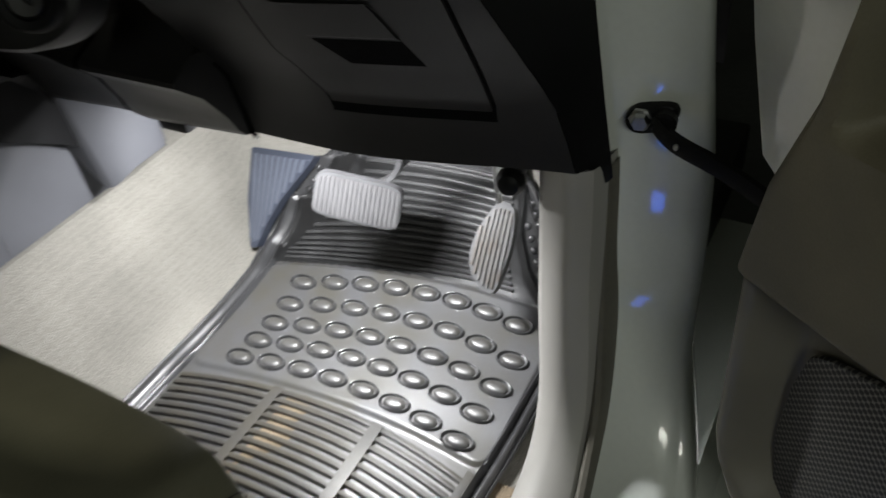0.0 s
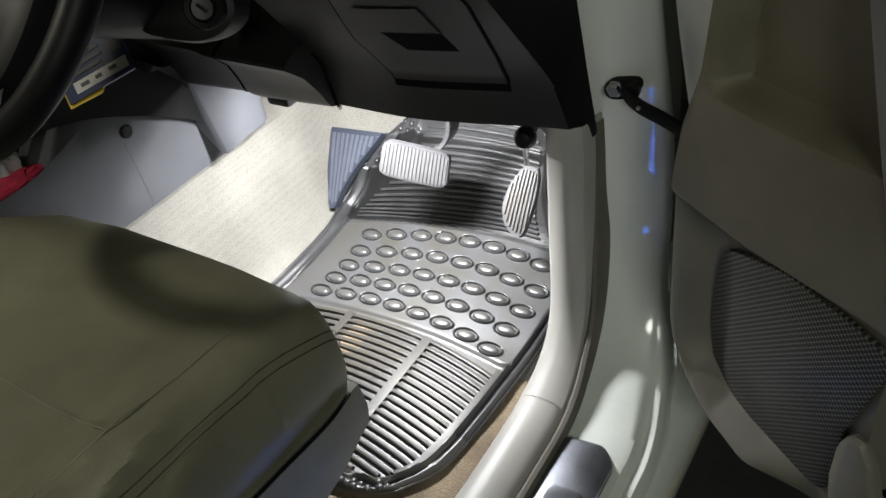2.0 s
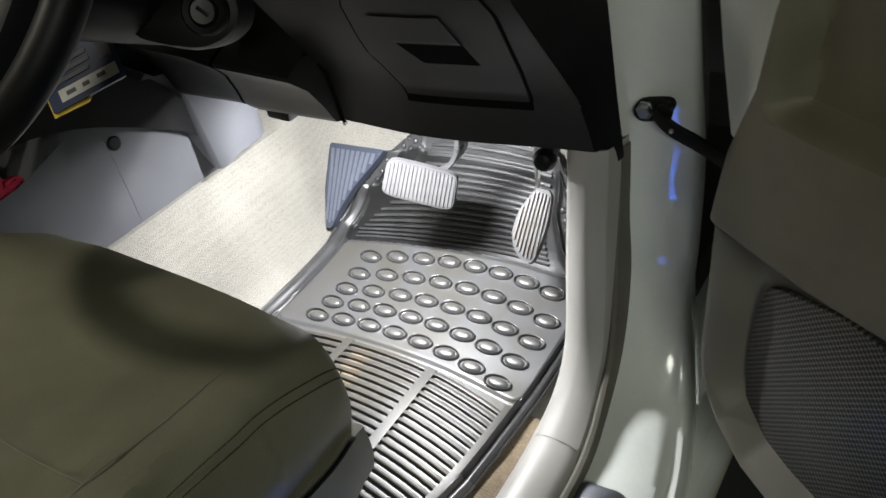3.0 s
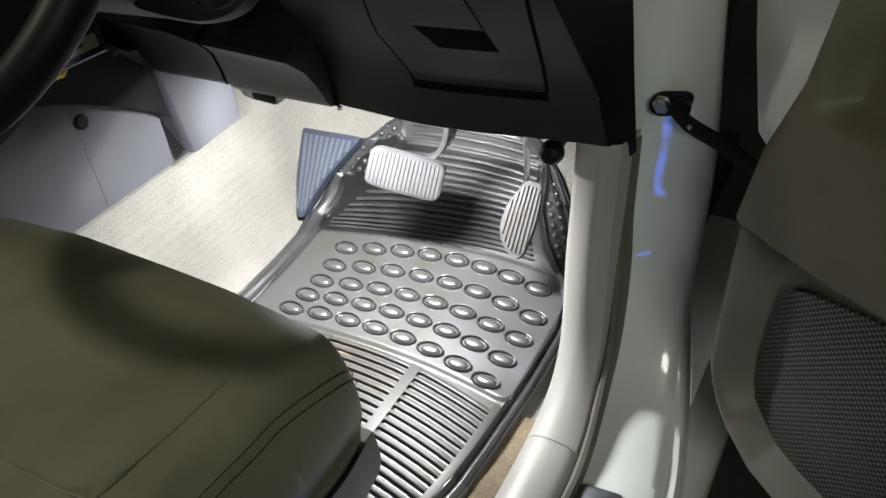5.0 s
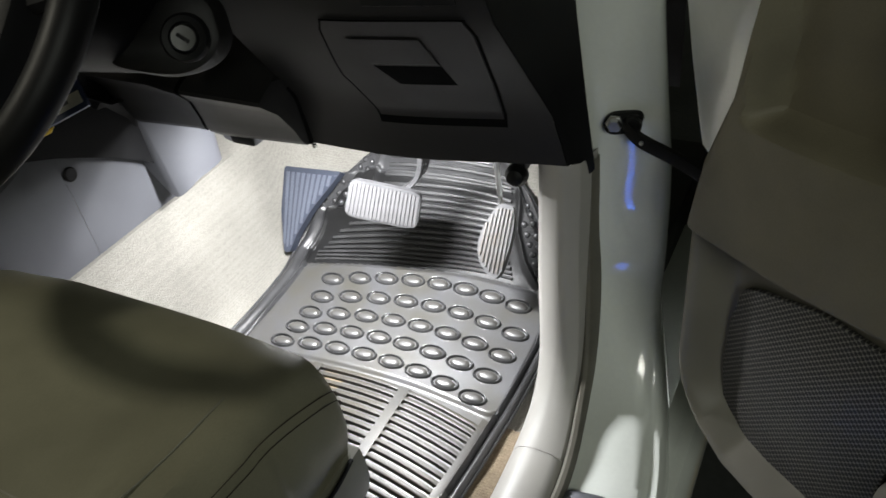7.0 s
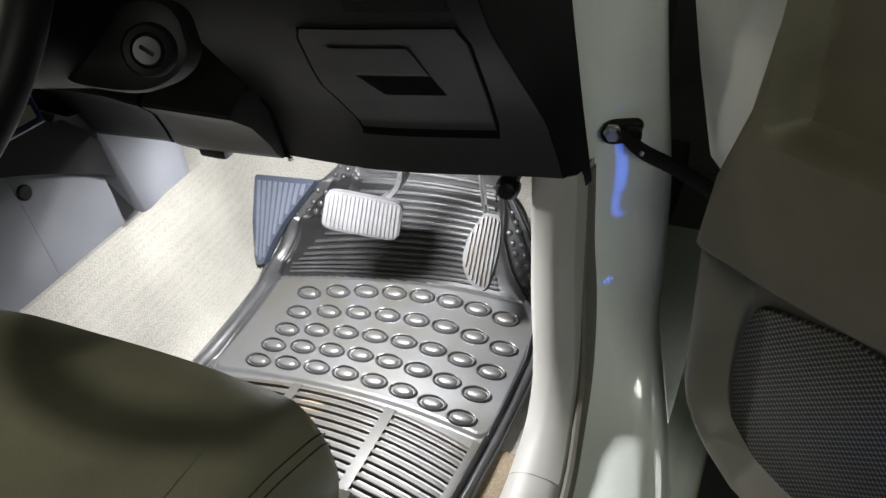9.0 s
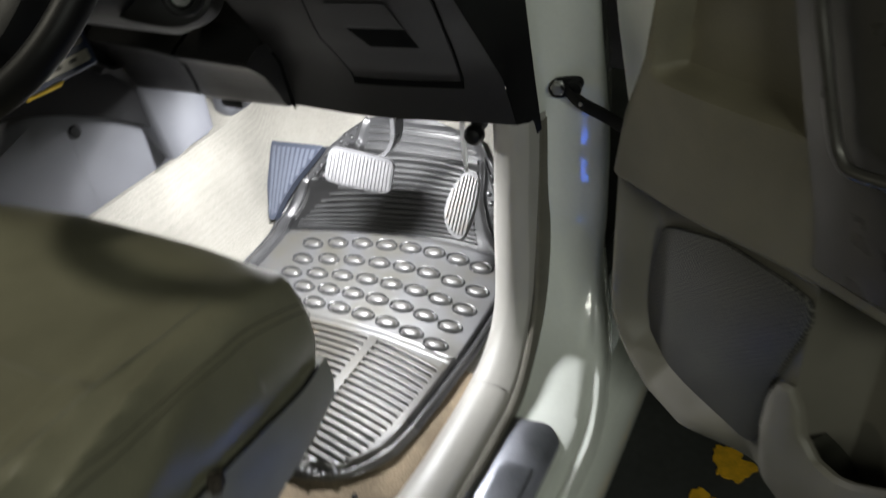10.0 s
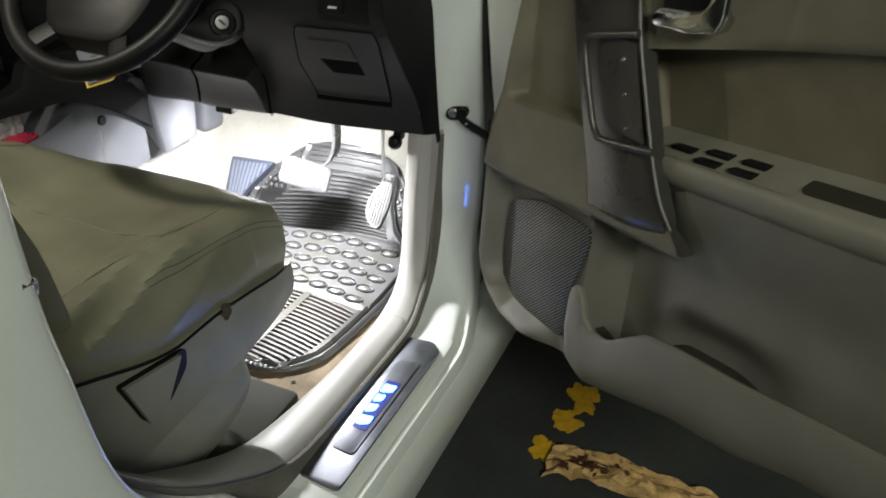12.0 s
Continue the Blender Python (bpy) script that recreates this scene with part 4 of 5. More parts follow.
tagged(white_bag, "crumpled white plastic bag on the console tray", "bag")
red_cloth = part("red_cloth", crumple(-0.960, 0.30, 0.885, 0.04, 0.07, 0.020, 8.0), RED, flat_angle=25)
tagged(red_cloth, "crumpled crimson cloth beside the white bag", "cloth")

booklet = thing("booklet", (-0.72, 0.47, 1.06), "navy card with a white strip and yellow edge below the wheel", "booklet")
bf = frame_of((-0.757, 0.404, 1.050), (0.075, 0.059, 0.033), (-0.02, 0.03, 0.05))
part("cover", slab([(-0.02, -0.004), (0.105, -0.004), (0.105, 0.08), (-0.02, 0.08)], 0.006, bf), NAVY, booklet, smooth=False)
part("white_strip", slab([(0.0, 0.004), (0.1, 0.004), (0.1, 0.022), (0.0, 0.022)], 0.001, lambda a, b, c: bf(a, b, c + 0.006)), WHITE, booklet, "white strip with grey bars", smooth=False)
part("picture_box", slab([(0.08, 0.034), (0.1, 0.034), (0.1, 0.056), (0.08, 0.056)], 0.001, lambda a, b, c: bf(a, b, c + 0.006)), CONSOLE, booklet, smooth=False)
for a, b, w in ((0.012, 0.010, 0.016), (0.04, 0.010, 0.012), (0.066, 0.011, 0.014), (0.0, 0.030, 0.06), (0.01, 0.042, 0.055), (0.005, 0.054, 0.06)):
    part("print_bar", slab([(a, b), (a + w, b), (a + w, b + 0.006), (a, b + 0.006)], 0.0006, lambda p, q, c: bf(p, q, c + 0.0072)), CONSOLE, booklet, smooth=False)
part("yellow_edge", slab([(-0.026, -0.008), (0.035, -0.010), (0.045, 0.0), (-0.02, 0.05), (-0.026, 0.05)], 0.002, lambda a, b, c: bf(a, b, c - 0.003)), CARDY, booklet, smooth=False)

footwell_lamp = thing("footwell_lamp", (-0.53, 0.715, 0.966), "slim white LED strip lamp under the dashboard", "lamp")
part("housing", box(-0.512, 0.712, 0.957, 0.23, 0.024, 0.014, 0.004), BLACK, footwell_lamp)
cable_plug = part("cable_plug", box(-0.60, 0.665, 0.938, 0.05, 0.03, 0.022, 0.006), BLACK)
tagged(cable_plug, "black cable plug hanging under the dashboard edge", "plug")

# ---- driver seat ----
seat = thing("driver_seat", (-0.48, -0.05, 0.6), "olive-grey leather driver seat with creased cushion", "car seat")
seam_z = table([(-0.42, 0.93), (-0.315, 0.888), (-0.231, 0.856), (-0.16, 0.830), (-0.10, 0.819), (0.02, 0.822), (0.12, 0.812), (0.225, 0.79), (0.35, 0.785)])
mid_z = table([(-0.42, 0.892), (-0.1, 0.936), (0.15, 0.935), (0.36, 0.934)])
bol_far = table([(-0.42, 0.95), (-0.25, 1.02), (-0.1, 1.065), (0.15, 0.99), (0.36, 0.896)])
bol_near = table([(-0.42, 0.962), (-0.1, 0.963), (0.15, 0.945), (0.36, 0.927)])


def cushion(s, t):
    """A place on the cushion: s from -1 to 1 across it, t from 0 to 1 forwards over its top and from 1 to 2 down its nose."""
    a = abs(s)
    bol_z = bol_near if s > 0 else bol_far
    y = lerp(-0.40, 0.298, min(t, 1.0))
    nose = min(1.0, max(0.0, (t - 0.813) / 0.647))
    half = 0.326 - 0.064 * max(0.0, (min(t, 1.3) - 0.70) / 0.60) ** 2
    lift = step(0.30, 0.66, a)
    if a <= 0.70:
        x = half * 0.80 * a / 0.70
        z = lerp(mid_z(y), bol_z(y), lift)
    else:
        w = (a - 0.70) / 0.30
        x = half * (0.80 + 0.20 * math.sin(w * math.pi / 2)) - 0.010 * step(0.7, 1, w)
        z = lerp(bol_z(y), seam_z(y) - 0.012, 1 - max(0.0, math.cos(w * math.pi / 2)) ** 0.9)
    low = 0.745
    if t > 0.813:
        ang = nose * math.pi / 2
        z = lerp(z, low, (1 - math.cos(ang)) ** 1.0) if z > low else z
        y = y + (-0.007 * math.sin(ang) - 0.02 * nose ** 3) * (1.0 - 0.3 * a * a)
        y -= 0.031 * a ** 4
    else:
        y -= 0.031 * a ** 4 * t * t
    x = -0.485 + math.copysign(x, s)
    fold = 0.018 * max(0.0, 0.5 - abs(noise.noise((a * 8 + y * 4.5, y * 1.5, 4)))) * step(0.24, -0.08, y) * step(0.3, 0.7, a)
    crease = 0.003 * noise.noise((x * 8, y * 8, 0)) + 0.004 * (0.5 - abs(noise.noise((x * 4 - y * 9, y * 3, 9)))) * step(0.3, -0.1, y) + fold
    x += math.copysign(fold * 0.7 * step(0.74, 0.86, a) * (1 - step(0.96, 1.0, a)), s)
    return Vector((x, y, z + crease))


across = [lerp(-0.70, 0.70, k / 42) for k in range(43)]
across = [*(-1.0 + 0.03 * k for k in range(10)), *across, *(0.72 + 0.02 * k for k in range(14)), 0.99, 1.0]
rows = [[cushion(a, i / 120 * 1.46) for a in across] for i in range(121)]
base = part("cushion", grid(rows), LEATHER, seat)


def stitch(points, r=0.0012):
    return tube([cushion(a, b) + Vector((0.0006, 0, 0.0009)) for a, b in points], r, 6, 60)


for line in ([(0.62, -0.0 + 0.06 * k) for k in range(15)], [(0.62 - 0.155 * k, 0.58) for k in range(9)], [(-0.62, 0.06 * k) for k in range(15)]):
    part("seam", stitch(line), SEATPL, base)
for k in (0.0, 0.022):
    part("stitching", stitch([(0.80 + k, 0.40 + 0.06 * j) for j in range(8)] + [(0.815 + k, 0.90), (0.845 + k, 1.0), (0.875 + k, 1.1)], 0.0006), CORD, base)
part("tie_knot", crumple(-0.158, 0.033, 0.816, 0.008, 0.012, 0.014, 2.0), CORD, seat, "brown knotted tie")
side_lo = table([(-0.40, 0.645), (-0.205, 0.659), (-0.064, 0.67), (0.096, 0.681), (0.185, 0.698), (0.235, 0.704), (0.275, 0.716)])
def side_hi(y):
    return seam_z(y) - 0.001 + 0.006 * step(0.10, 0.20, y)


part("side_cover", thicken(grid([[(-0.163 + 0.006 * math.sin(math.pi * t) - 0.010 * step(0.15, 0.26, y) ** 2, y, lerp(side_lo(y), side_hi(y), t)) for t in np.linspace(0, 1, 10)] for y in np.linspace(-0.40, 0.275, 32)]), (-0.09, 0, 0)), SEATPL, seat, "plain plastic side cover")
part("cushion_gap", tube([(-0.160 - 0.012 * step(0.15, 0.26, y) ** 2, y, side_hi(y) + 0.001) for y in np.linspace(-0.40, 0.255, 16)], 0.0028, 6, 60), BLACK, seat, "dark gap under the cushion")
part("lever_recess", slab(rounded_outline([(-0.245, 0.838), (-0.085, 0.812), (-0.088, 0.775), (-0.135, 0.735), (-0.185, 0.722), (-0.205, 0.745)], 0.012), 0.006, lambda a, b, c: Vector((-0.1605 + c, a, b))), BLACK, seat)
part("recline_lever", thicken(grid([[(-0.147, lerp(lerp(-0.237, -0.192, s), lerp(-0.106, -0.148, s), t), lerp(lerp(0.832, 0.728, s), lerp(0.811, 0.742, s), t)) for t in np.linspace(0, 1, 6)] for s in np.linspace(0, 1, 5)]), (-0.02, 0, 0)), SEATPL, seat)
rail_hi, rail_lo = table([(-0.4, 0.643), (-0.205, 0.656), (0.085, 0.680), (0.108, 0.64), (0.126, 0.60)]), table([(-0.4, 0.50), (-0.113, 0.526), (0.002, 0.537), (0.091, 0.578), (0.126, 0.588)])
part("rail_cover", thicken(grid([[(-0.172 + 0.02 * math.sin(math.pi * (0.1 + 0.8 * t)) - 0.03 * step(0.06, 0.126, y) ** 2, y, lerp(rail_hi(y), rail_lo(y), t)) for t in np.linspace(0, 1, 8)] for y in np.linspace(-0.40, 0.126, 30)]), (-0.02, 0, 0)), SEATPL, seat, "smooth plastic seat rail cover")
part("rail_gap", tube([(-0.171, y, rail_hi(y) + 0.002) for y in np.linspace(-0.39, 0.085, 10)], 0.0025, 6, 40), BLACK, seat)
part("rail_base", box(-0.170, -0.04, 0.487, 0.125, 0.46, 0.075, 0.012, Euler((radians(4), 0, 0)).to_matrix().to_4x4()), RAIL, seat, "dark base of the seat rail")
part("under_frame", box(-0.48, -0.13, 0.62, 0.56, 0.4, 0.14, 0.01), BLACK, seat)
rows = []
for i in range(24):
    t = i / 23
    z = lerp(0.86, 1.75, t)
    yb = -0.375 - 0.24 * t + 0.045 * math.sin(math.pi * min(1.0, (z - 0.86) / 0.42))
    rows.append([(-0.485 + 0.30 * math.cos(q) * (1 - 0.12 * t), yb + (0.10 if math.sin(q) > 0 else 0.09) * math.sin(q) + 0.085 * abs(math.cos(q)) ** 3 + 0.006 * noise.noise((math.cos(q) * 3, math.sin(q) * 3, z * 14)), z) for q in (2 * math.pi * k / 40 for k in range(40))])
part("backrest", grid(rows, close_u=True, caps=True), LEATHER, seat)

# ---- door ----
DH, DU, DW = Vector((0.198, 0.619, 0)), Vector((0.8, -0.6, 0)), Vector((-0.6, -0.8, 0))


def dp(u, z, w=0.0):
    """A place on the open door: along it from its hinge side, up, and out of its face towards the cabin."""
    p = DH + DU * u + DW * w
    return Vector((p.x, p.y, z))


door = thing("front_door", (0.5, 0.45, 0.5), "wide open car door with grey plastic trim and pocket", "car door")
low_lo = table([(-0.062, 0.80), (-0.058, 0.75), (-0.04, 0.69), (-0.02, 0.662), (0.0, 0.643), (0.05, 0.614), (0.126, 0.606), (0.219, 0.612), (0.3, 0.61), (0.58, 0.70), (1.15, 0.80)])
low_hi = table([(-0.062, 0.86), (-0.06, 0.93), (-0.054, 0.957), (0.12, 0.983), (0.36, 0.996), (0.39, 1.06), (0.5, 1.115), (1.15, 1.19)])
lip_z = table([(0.222, 0.70), (0.232, 0.76), (0.245, 0.785), (0.257, 0.806), (0.275, 0.812), (0.292, 0.79), (0.305, 0.755), (0.33, 0.735), (0.36, 0.735), (0.38, 0.745), (0.428, 0.784), (0.466, 0.812), (0.546, 0.828), (0.671, 0.845), (0.813, 0.872), (0.924, 0.891), (1.15, 0.93)])
low_base = table([(-0.06, 0.0), (0.2, 0.002), (0.262, 0.0), (0.285, -0.06), (0.31, -0.085), (0.36, -0.085), (0.43, -0.05), (0.55, -0.035), (1.15, -0.03)])
rows = []
for u in [-0.062 + 0.34 * (k / 60) for k in range(61)] + [0.278 + 0.872 * (k + 1) / 30 for k in range(30)]:
    lo, hi = low_lo(u), low_hi(u)
    row = []
    for k in range(56):
        z = lerp(lo, hi, k / 55)
        du, dz = u + 0.063, (z - lo) + max(0.0, u - 0.20) * 0.8
        d = 1 / (1 / max(du, 1e-4) ** 3 + 1 / max(dz * 0.95, 1e-4) ** 3) ** (1 / 3)
        top = hi - z
        rim = lerp(0.035 + 0.015 * step(0.0, 0.012, d), 0.0, step(0.12, 0.23, u))
        w = lerp(rim, low_base(u), step(0.014, 0.056, d))
        w = lerp(w, max(w, 0.028), 1 - step(0.02, 0.045, top)) if u < 0.3 else lerp(w, 0.004, (1 - step(0.0, 0.20, top)) * step(0.34, 0.46, u))
        if u > 0.30:
            w -= 0.05 * (1 - step(lip_z(u) - 0.03, lip_z(u) + 0.06, z)) * step(0.37, 0.50, u) * (1 - step(0.58, 0.76, u))
        row.append(dp(u, z, w))
    rows.append(row)
part("lower_card", grid(rows), DOORC, door)
TRM = ((1.005, 0.470, 0.524), (1.012, 0.37, 0.518), (1.022, 0.308, 0.510), (1.05, 0.286, 0.480), (1.08, 0.270, 0.452), (1.15, 0.241, 0.418), (1.25, 0.204, 0.378), (1.36, 0.164, 0.338), (1.5, 0.11, 0.305))
trim_end = table([(z, r) for z, l, r in TRM])
up_f = table([(0.955, -0.062), (0.965, -0.066), (1.0, -0.060), (1.06, -0.050), (1.147, -0.020), (1.24, -0.005), (1.32, 0.003), (1.5, 0.012)])
rows = []
for k in range(60):
    t = k / 59
    row = []
    for q in range(150):
        r = q / 149
        z = lerp(lerp(0.948, 0.985, t), 1.5, r)
        uf = up_f(z)
        u = lerp(uf, trim_end(z) - 0.02, t)
        w = 0.036 + 0.020 * step(0, 0.012, u - uf) - 0.02 * step(0.05, 0.3, u)
        ledge = lerp(1.128, 1.15, t)
        w -= 0.040 * step(ledge - 0.006, ledge + 0.014, z) * step(0.005, 0.03, u)
        w -= 0.012 * (1 - step(0.0, 0.012, r * 0.5))
        row.append(dp(u, z, w))
    rows.append(row)
part("upper_card", grid(rows), DOORF, door)
strip_u = table([(1.08, 0.452), (1.15, 0.418), (1.25, 0.378), (1.36, 0.338), (1.5, 0.305), (1.6, 0.29)])
rows, top_rows = [], []
for k in range(48):
    t = (k / 47) ** 1.6
    u = lerp(0.38, 1.15, t)
    top = lerp(1.293, 1.377, (u - 0.297) / 0.407)
    bot = 1.13 + 0.12 * (u - 0.35)
    row = []
    for z, w, ease in ((bot, -0.072, 0.02), (lerp(bot, top, 0.25), -0.076, 0.02), (lerp(bot, top, 0.5), -0.078, 0.02), (lerp(bot, top, 0.75), -0.076, 0.02), (top - 0.014, -0.070, 0.02), (top - 0.005, -0.064, 0.03),
                       (top, -0.050, 0.30), (top + 0.006, -0.044, 0.30), (top + 0.02, -0.040, 0.30), (1.45, -0.048, 0.30), (1.55, -0.06, 0.30)):
        u0 = strip_u(z) - (0.10 if ease < 0.1 else 0.014)
        row.append(dp(lerp(u0, 1.15, t), z, lerp(0.044, w, step(-0.3 * ease, ease, (1.15 - u0) * t))))
    rows.append(row[:7])
    top_rows.append(row[6:])
part("upper_insert", grid(rows), INSERT, door, "brown cloth insert")
part("upper_panel", grid(top_rows), DOORF, door)
part("door_shell", thicken(grid([[dp(u, lerp(max(low_lo(u) + 0.05, 0.70), 1.5, t), -0.11) for t in np.linspace(0, 1, 8)] for u in np.linspace(-0.03, 1.15, 16)]), -DW * 0.05), PAINT, door)
part("front_flange", grid([[dp(a + lean * k, z, w) for a, w, k in ((0.06, 0.012, 0.0), (-0.01, 0.010, 0.4), (-0.060, 0.006, 0.9), (-0.090, 0.0, 1.0), (-0.098, -0.012, 1.0), (-0.095, -0.10, 1.0))] for z, lean in ((1.012, 0.05), (1.02, 0.012), (1.035, -0.012), (1.06, -0.020), (1.135, -0.043), (1.195, -0.058), (1.281, -0.080), (1.5, -0.13))]), PAINT, door, "white painted door edge")
GR = [(0.004, 0.886), (0.03, 0.90), (0.12, 0.932), (0.22, 0.935), (0.262, 0.928), (0.268, 0.90), (0.236, 0.78), (0.232, 0.664), (0.215, 0.650), (0.11, 0.652), (0.03, 0.648), (0.002, 0.68), (-0.012, 0.75), (-0.008, 0.83)]
part("speaker_grille", slab(rounded_outline(GR, 0.012, 3), 0.006, lambda a, b, c: dp(a, b, 0.003 + 0.006 * (1 - ((a - 0.12) / 0.16) ** 2) + c), 0.003), GRILLE, door, "fine perforated dark speaker grille")
dec_l = table([(0.959, 0.321), (1.002, 0.276), (1.064, 0.262), (1.162, 0.225), (1.259, 0.191), (1.353, 0.160), (1.5, 0.115)])
dec_r = table([(0.977, 0.486), (1.031, 0.470), (1.051, 0.464), (1.11, 0.429), (1.162, 0.406), (1.215, 0.386), (1.302, 0.354), (1.387, 0.326), (1.5, 0.29)])
rows = []
for k in range(30):
    a = 1 - k / 24
    zl, zr = (lerp(1.002, 1.5, a), lerp(1.031, 1.5, a)) if k <= 24 else (lerp(1.002, 0.959, (k - 24) / 5), lerp(1.031, 0.977, (k - 24) / 5))
    rows.append([dp(lerp(dec_l(zl), dec_r(zr), t), lerp(zl, zr, t), 0.040 + 0.010 * math.sin(t * math.pi) - 0.045 * max(0.0, (k - 24) / 5)) for t in np.linspace(0, 1, 12)])
part("decor_trim", thicken(grid(rows), -DW * 0.03), GUN, door, "gunmetal decorative trim")
part("pull_recess", thicken(grid([[dp(lerp(l, r, t), z, 0.053) for t in np.linspace(0, 1, 6)] for z, l, r in ((1.165, 0.302, 0.398), (1.2, 0.288, 0.385), (1.29, 0.258, 0.354), (1.32, 0.253, 0.346))]), -DW * 0.004), GUN, door)
part("pull_handle", tube([dp(0.350, 1.338, 0.055), dp(0.272, 1.320, 0.070), dp(0.250, 1.312, 0.073), dp(0.245, 1.294, 0.074), dp(0.262, 1.245, 0.074), dp(0.288, 1.178, 0.073), dp(0.300, 1.158, 0.072), dp(0.322, 1.148, 0.07), dp(0.422, 1.158, 0.05)], 0.0068, 10, 60), GUN, door, "satin grab handle")
for z, u in ((1.29, 0.325), (1.235, 0.342), (1.18, 0.358)):
    part("screw_cap", lathe_oval([(1, -0.002), (0.9, 0.002), (0.3, 0.003)], 0.0035, 0.0035, 8), CHROME, door).matrix_basis = Matrix.Translation(dp(u, z, 0.056) * K) @ pose(0, 0, 0, 90, 0, -36.9)
part("chrome_strip", tube([dp(0.305, 1.5, 0.045), dp(0.338, 1.36, 0.047), dp(0.378, 1.25, 0.047), dp(0.418, 1.15, 0.046), dp(0.452, 1.08, 0.044), dp(0.478, 1.035, 0.034)], 0.0042, 8, 40), SATIN, door, "thin satin strip")


def arm_z(u, w):
    return lerp(1.142 + 0.107 * (u - 0.4), 1.166 + 0.124 * (u - 0.4), (0.012 - w) / 0.08)


rows = []
for u in np.linspace(0.33, 1.15, 32):
    z0 = arm_z(u, 0.012)
    rows.append([dp(u, arm_z(u, w), w) for w in (-0.075, -0.05, -0.02, 0.0, 0.012)] + [dp(u, z0 + dz, w) for w, dz in ((0.017, -0.004), (0.019, -0.012), (0.018, -0.026), (0.012, -0.038), (0.006, -0.048), (-0.010, -0.056))])
part("armrest", grid(rows), ARMREST, door, "paler grey padded armrest")
part("switch_panel", grid([[dp(u, arm_z(u, w) + 0.002, w) for w in (-0.06, -0.03, 0.0, 0.01)] for u in np.linspace(0.395, 0.66, 12)]), ARMREST, door)
tilt = Euler((0, radians(-7), radians(-36.9))).to_matrix().to_4x4()
for u, w in ((0.428, -0.019), (0.494, -0.031), (0.495, -0.002), (0.564, -0.033), (0.563, -0.004)):
    part("window_switch", box(*dp(u, arm_z(u, w) + 0.003, w), 0.046, 0.021, 0.008, 0.002, tilt), BLACK, door)
# No hollow here: the recess's shade is a dark slab on top.
part("finger_recess", slab(rounded_outline([(0.655, -0.040), (0.80, -0.040), (0.80, -0.008), (0.665, -0.005)], 0.012), 0.0012, lambda a, b, c: dp(a, arm_z(a, b) + 0.0004 + c, b)), RAIL, door, "flat dark slab for the shaded finger recess")
bot_z = table([(0.222, 0.66), (0.24, 0.615), (0.27, 0.590), (0.30, 0.582), (0.375, 0.604), (0.53, 0.658), (0.69, 0.690), (0.80, 0.73), (1.15, 0.80)])
rows = []
for u in [0.222 + 0.14 * k / 30 for k in range(31)] + [0.362 + 0.79 * (k + 1) / 40 for k in range(40)]:
    lip, bot = lip_z(u), bot_z(u)
    out = 0.002 + 0.028 * step(0.218, 0.262, u)
    rows.append([dp(u, lip - 0.11, out - 0.035), dp(u, lip - 0.02, out - 0.020), dp(u, lip - 0.003, out - 0.016), dp(u, lip, out - 0.008), dp(u, lip - 0.004, out - 0.001), dp(u, lip - 0.014, out + 0.002), dp(u, lerp(bot, lip, 0.5), out + 0.003), dp(u, lerp(bot, lip, 0.15), out - 0.008), dp(u, bot, out - 0.03), dp(u, bot - 0.004, -0.06)])
part("door_pocket", grid(rows), DOORC, door)
# Added dark sheet that stands for the shade deep in the slot.
part("pocket_shade", grid([[dp(u, lip_z(u) - lerp(0.10, 0.055, step(0.34, 0.42, u)), w) for w in (0.018, -0.02, low_base(u) - 0.06)] for u in np.linspace(0.285, 0.74, 40)]), RAIL, door, "dark sheet painted as shade in the pocket slot")
handle = part("inner_handle", slab(rounded_outline([(0.320, 1.373), (0.328, 1.358), (0.395, 1.358), (0.450, 1.370), (0.459, 1.392), (0.457, 1.45), (0.438, 1.45), (0.432, 1.406), (0.415, 1.396), (0.335, 1.387)], 0.010), 0.022, lambda a, b, c: dp(a + 0.045, b, 0.032 + c - 0.12 * max(0.0, a - 0.36)), 0.006), CHROME, door, "chrome inner handle")
part("handle_cup", slab(rounded_outline([(0.330, 1.371), (0.443, 1.382), (0.448, 1.46), (0.325, 1.45)], 0.02), 0.006, lambda a, b, c: dp(a + 0.045, b, 0.032 + c - 0.12 * max(0.0, a - 0.36)), 0.002), BLACK, handle)

check_strap = thing("check_strap", (-0.02, 0.755, 0.99), "black door check strap bolted to the white pillar", "door check")
part("bracket", slab(rounded_outline([(-0.030, 1.007), (-0.021, 1.020), (0.019, 1.025), (0.024, 1.012), (0.016, 0.996), (0.002, 0.990), (-0.018, 0.987), (-0.028, 0.995)], 0.012), 0.022, lambda a, b, c: Vector((a, 0.772 - c + 0.18 * a, b)), 0.004), BLACK, check_strap)
part("bolt", lathe_oval([(1.25, -0.002), (1.25, 0.002), (1, 0.003), (1, 0.008), (0.8, 0.011), (0.2, 0.011)], 0.010, 0.010, 6), STEEL, check_strap, "steel bolt head").matrix_basis = Matrix.Translation(Vector((-0.012, 0.746, 1.008)) * K) @ pose(0, 0, 0, 90, 0, 10)
part("pivot", lathe_oval([(1, -0.004), (1, 0.008), (0.8, 0.011), (0.2, 0.011)], 0.013, 0.013, 16), BLACK, check_strap).matrix_basis = Matrix.Translation(Vector((0.011, 0.750, 1.008)) * K) @ pose(0, 0, 0, 90, 0, 10)
strap = curve_through([(0.004, 0.742, 1.010), (0.014, 0.738, 1.002), (0.028, 0.735, 0.994), (0.046, 0.735, 0.986), (0.064, 0.735, 0.979), (0.10, 0.730, 0.965), (0.15, 0.715, 0.945)], 20)
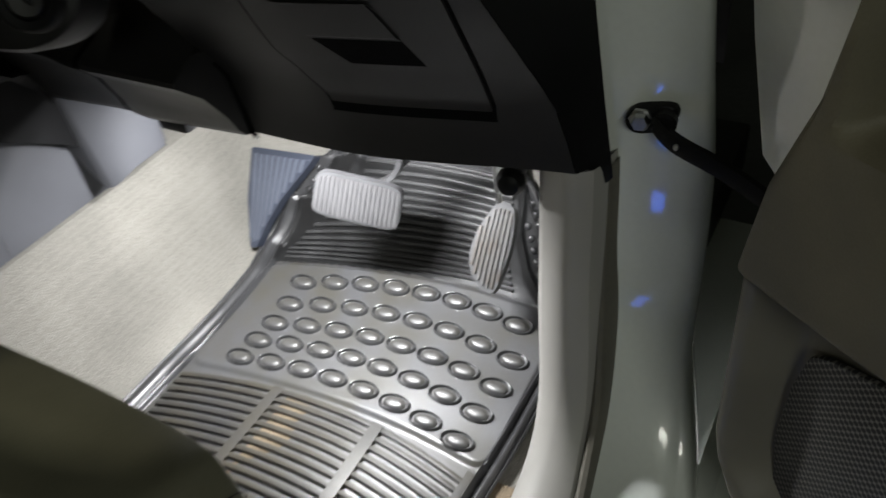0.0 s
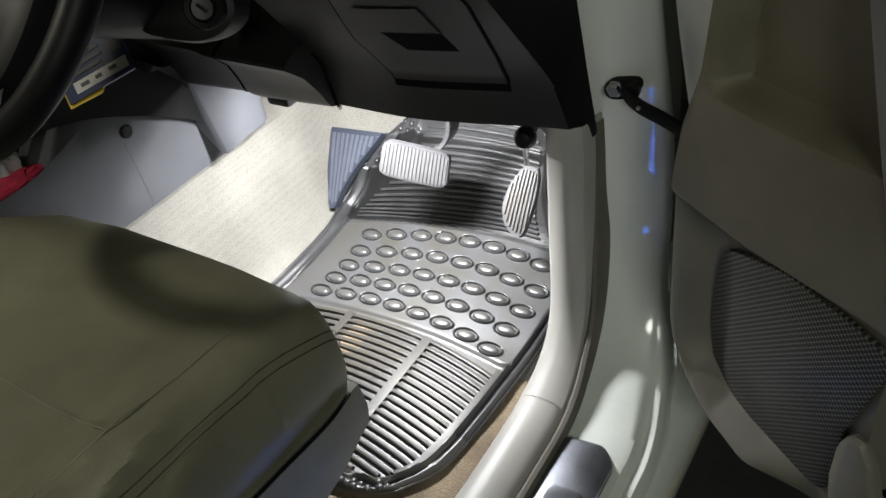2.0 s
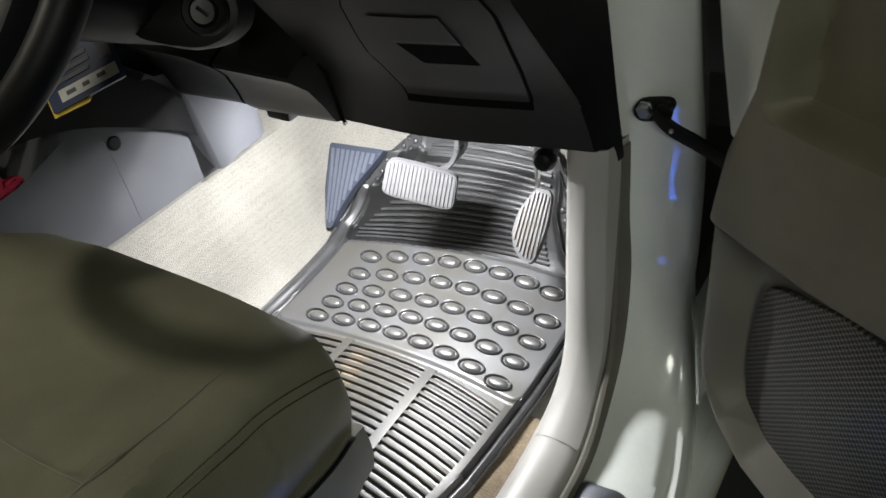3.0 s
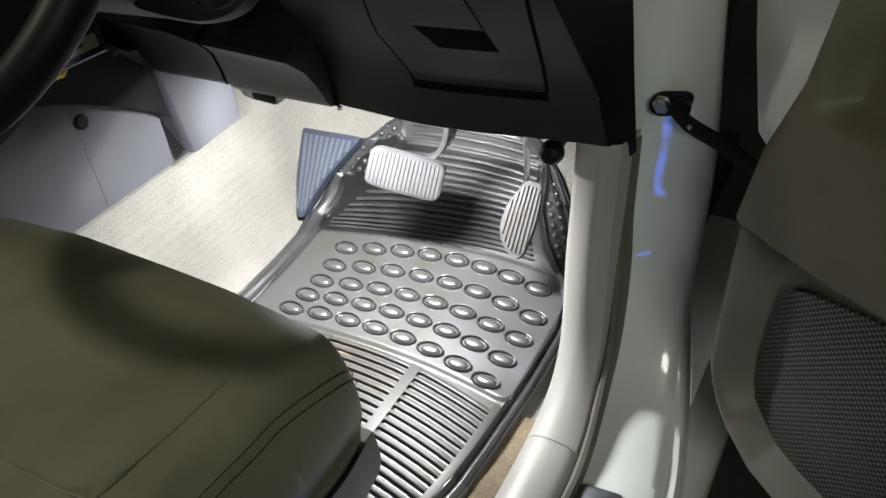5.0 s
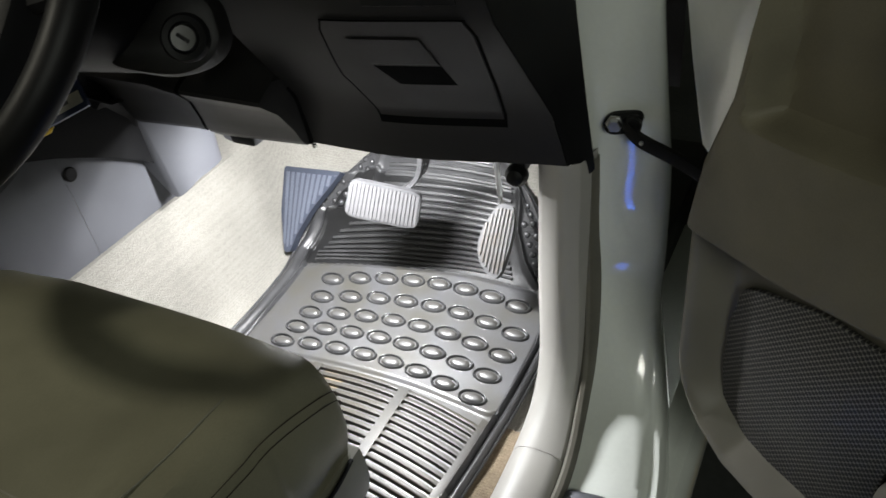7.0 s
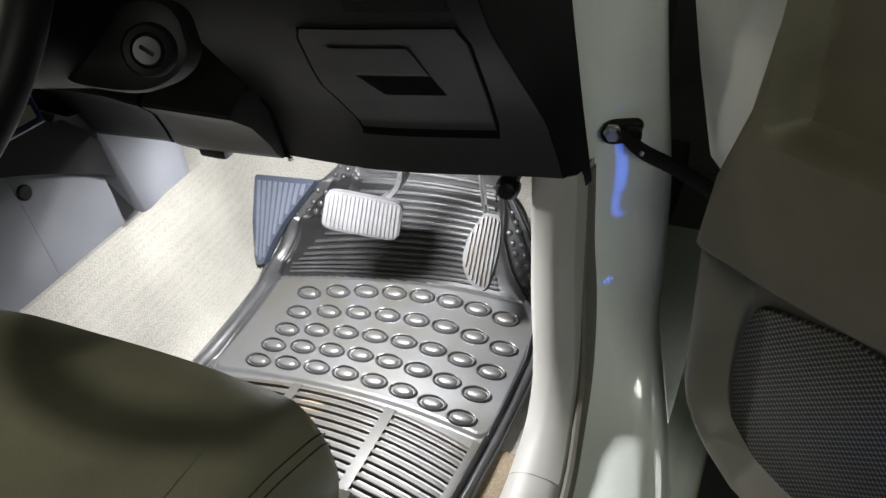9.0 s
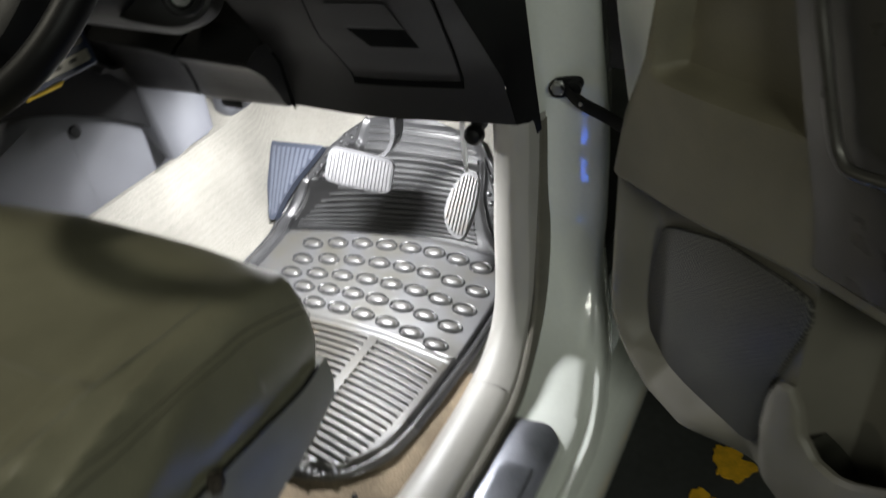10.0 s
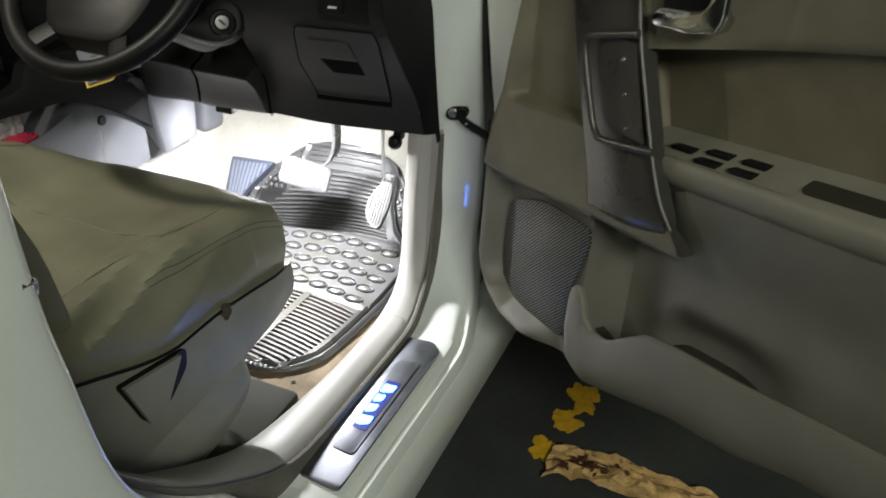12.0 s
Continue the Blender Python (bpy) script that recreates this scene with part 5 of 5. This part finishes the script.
part("strap", grid([[p + Vector((0.2 * b, a, b)) for a, b in ((-0.004, -0.009), (-0.006, 0.0), (-0.004, 0.009), (0.004, 0.009), (0.004, -0.009))] for p in strap], close_u=True, caps=True), BLACK, check_strap)
part("rivet", lathe_oval([(1, 0.0), (0.7, 0.003), (0.2, 0.004)], 0.0035, 0.0035, 10), STEEL, check_strap).matrix_basis = Matrix.Translation(Vector((0.030, 0.729, 0.994)) * K) @ pose(0, 0, 0, 90, 0, 10)

belt_guide = thing("seat_belt_guide", (0.05, -0.53, 1.22), "steel seat belt guide on the rear pillar edge", "belt guide")
part("loop", tube([(0.060, -0.535, 1.235), (0.055, -0.518, 1.230), (0.046, -0.508, 1.220), (0.038, -0.504, 1.205)], 0.005, 8, 14), STEEL, belt_guide)

# ---- on the ground ----
def blob(cx, cy, r, seed):
    pts = []
    for k in range(48):
        q = 2 * math.pi * k / 48
        rr = r * (0.7 + 0.5 * noise.noise((math.cos(q) * 1.7, math.sin(q) * 1.7, seed)) + 0.22 * noise.noise((math.cos(q) * 4.3, math.sin(q) * 4.3, seed)))
        pts.append((cx + rr * math.cos(q), cy + rr * 1.3 * math.sin(q)))
    return slab(pts, 0.004, lambda a, b, c: Vector((a, b, c)))


for cx, cy, r, seed in ((0.352, 1.13, 0.075, 1.5), (0.325, 1.0, 0.062, 4.2), (0.300, 0.85, 0.055, 7.7), (0.37, 0.85, 0.032, 9.1)):
    tagged(part("paint_mark", blob(cx, cy, r, seed), YELLOW, smooth=False), "worn yellow paint mark on the garage floor", "paint mark", group="yellow floor marks")


def paper_at(s, t, lift=0.0):
    return Vector((lerp(0.33, 0.80, s) + 0.02 * noise.noise((s * 4, t * 3, 1)), lerp(0.86, 0.88, s) - t * lerp(0.14, 0.12, s) + 0.02 * math.sin(s * 5), 0.012 + lift + 0.035 * abs(noise.noise((s * 6, t * 4, 5))) + 0.016 * abs(noise.noise((s * 17 + t * 5, t * 7, 2)))))


rows = [[paper_at(i / 29, t) for t in np.linspace(0, 1, 14)] for i in range(30)]
paper = part("paper_scrap", thicken(grid(rows), (0, 0, 0.002)), KRAFT, flat_angle=20)
tagged(paper, "crumpled brown paper scrap lying on the garage floor", "paper")
for s0, t0, ds, dt, seed in ((0.18, 0.42, 0.10, 0.22, 1.0), (0.30, 0.60, 0.07, 0.30, 3.0), (0.10, 0.75, 0.06, 0.15, 5.0), (0.40, 0.35, 0.03, 0.16, 8.0), (0.45, 0.5, 0.02, 0.12, 9.5)):
    ring = [paper_at(s0 + ds * (0.7 + 0.6 * noise.noise((math.cos(q) * 2, math.sin(q) * 2, seed))) * math.cos(q), t0 + dt * (0.7 + 0.6 * noise.noise((math.cos(q) * 2, math.sin(q) * 2, seed))) * math.sin(q), 0.005) for q in (2 * math.pi * k / 20 for k in range(20))]
    mid = paper_at(s0, t0, 0.006)
    part("print_patch", grid([[p, p.lerp(mid, 0.5), p.lerp(mid, 0.95)] for p in ring], close_v=True), BROWN, paper, "dark brown printed patch")
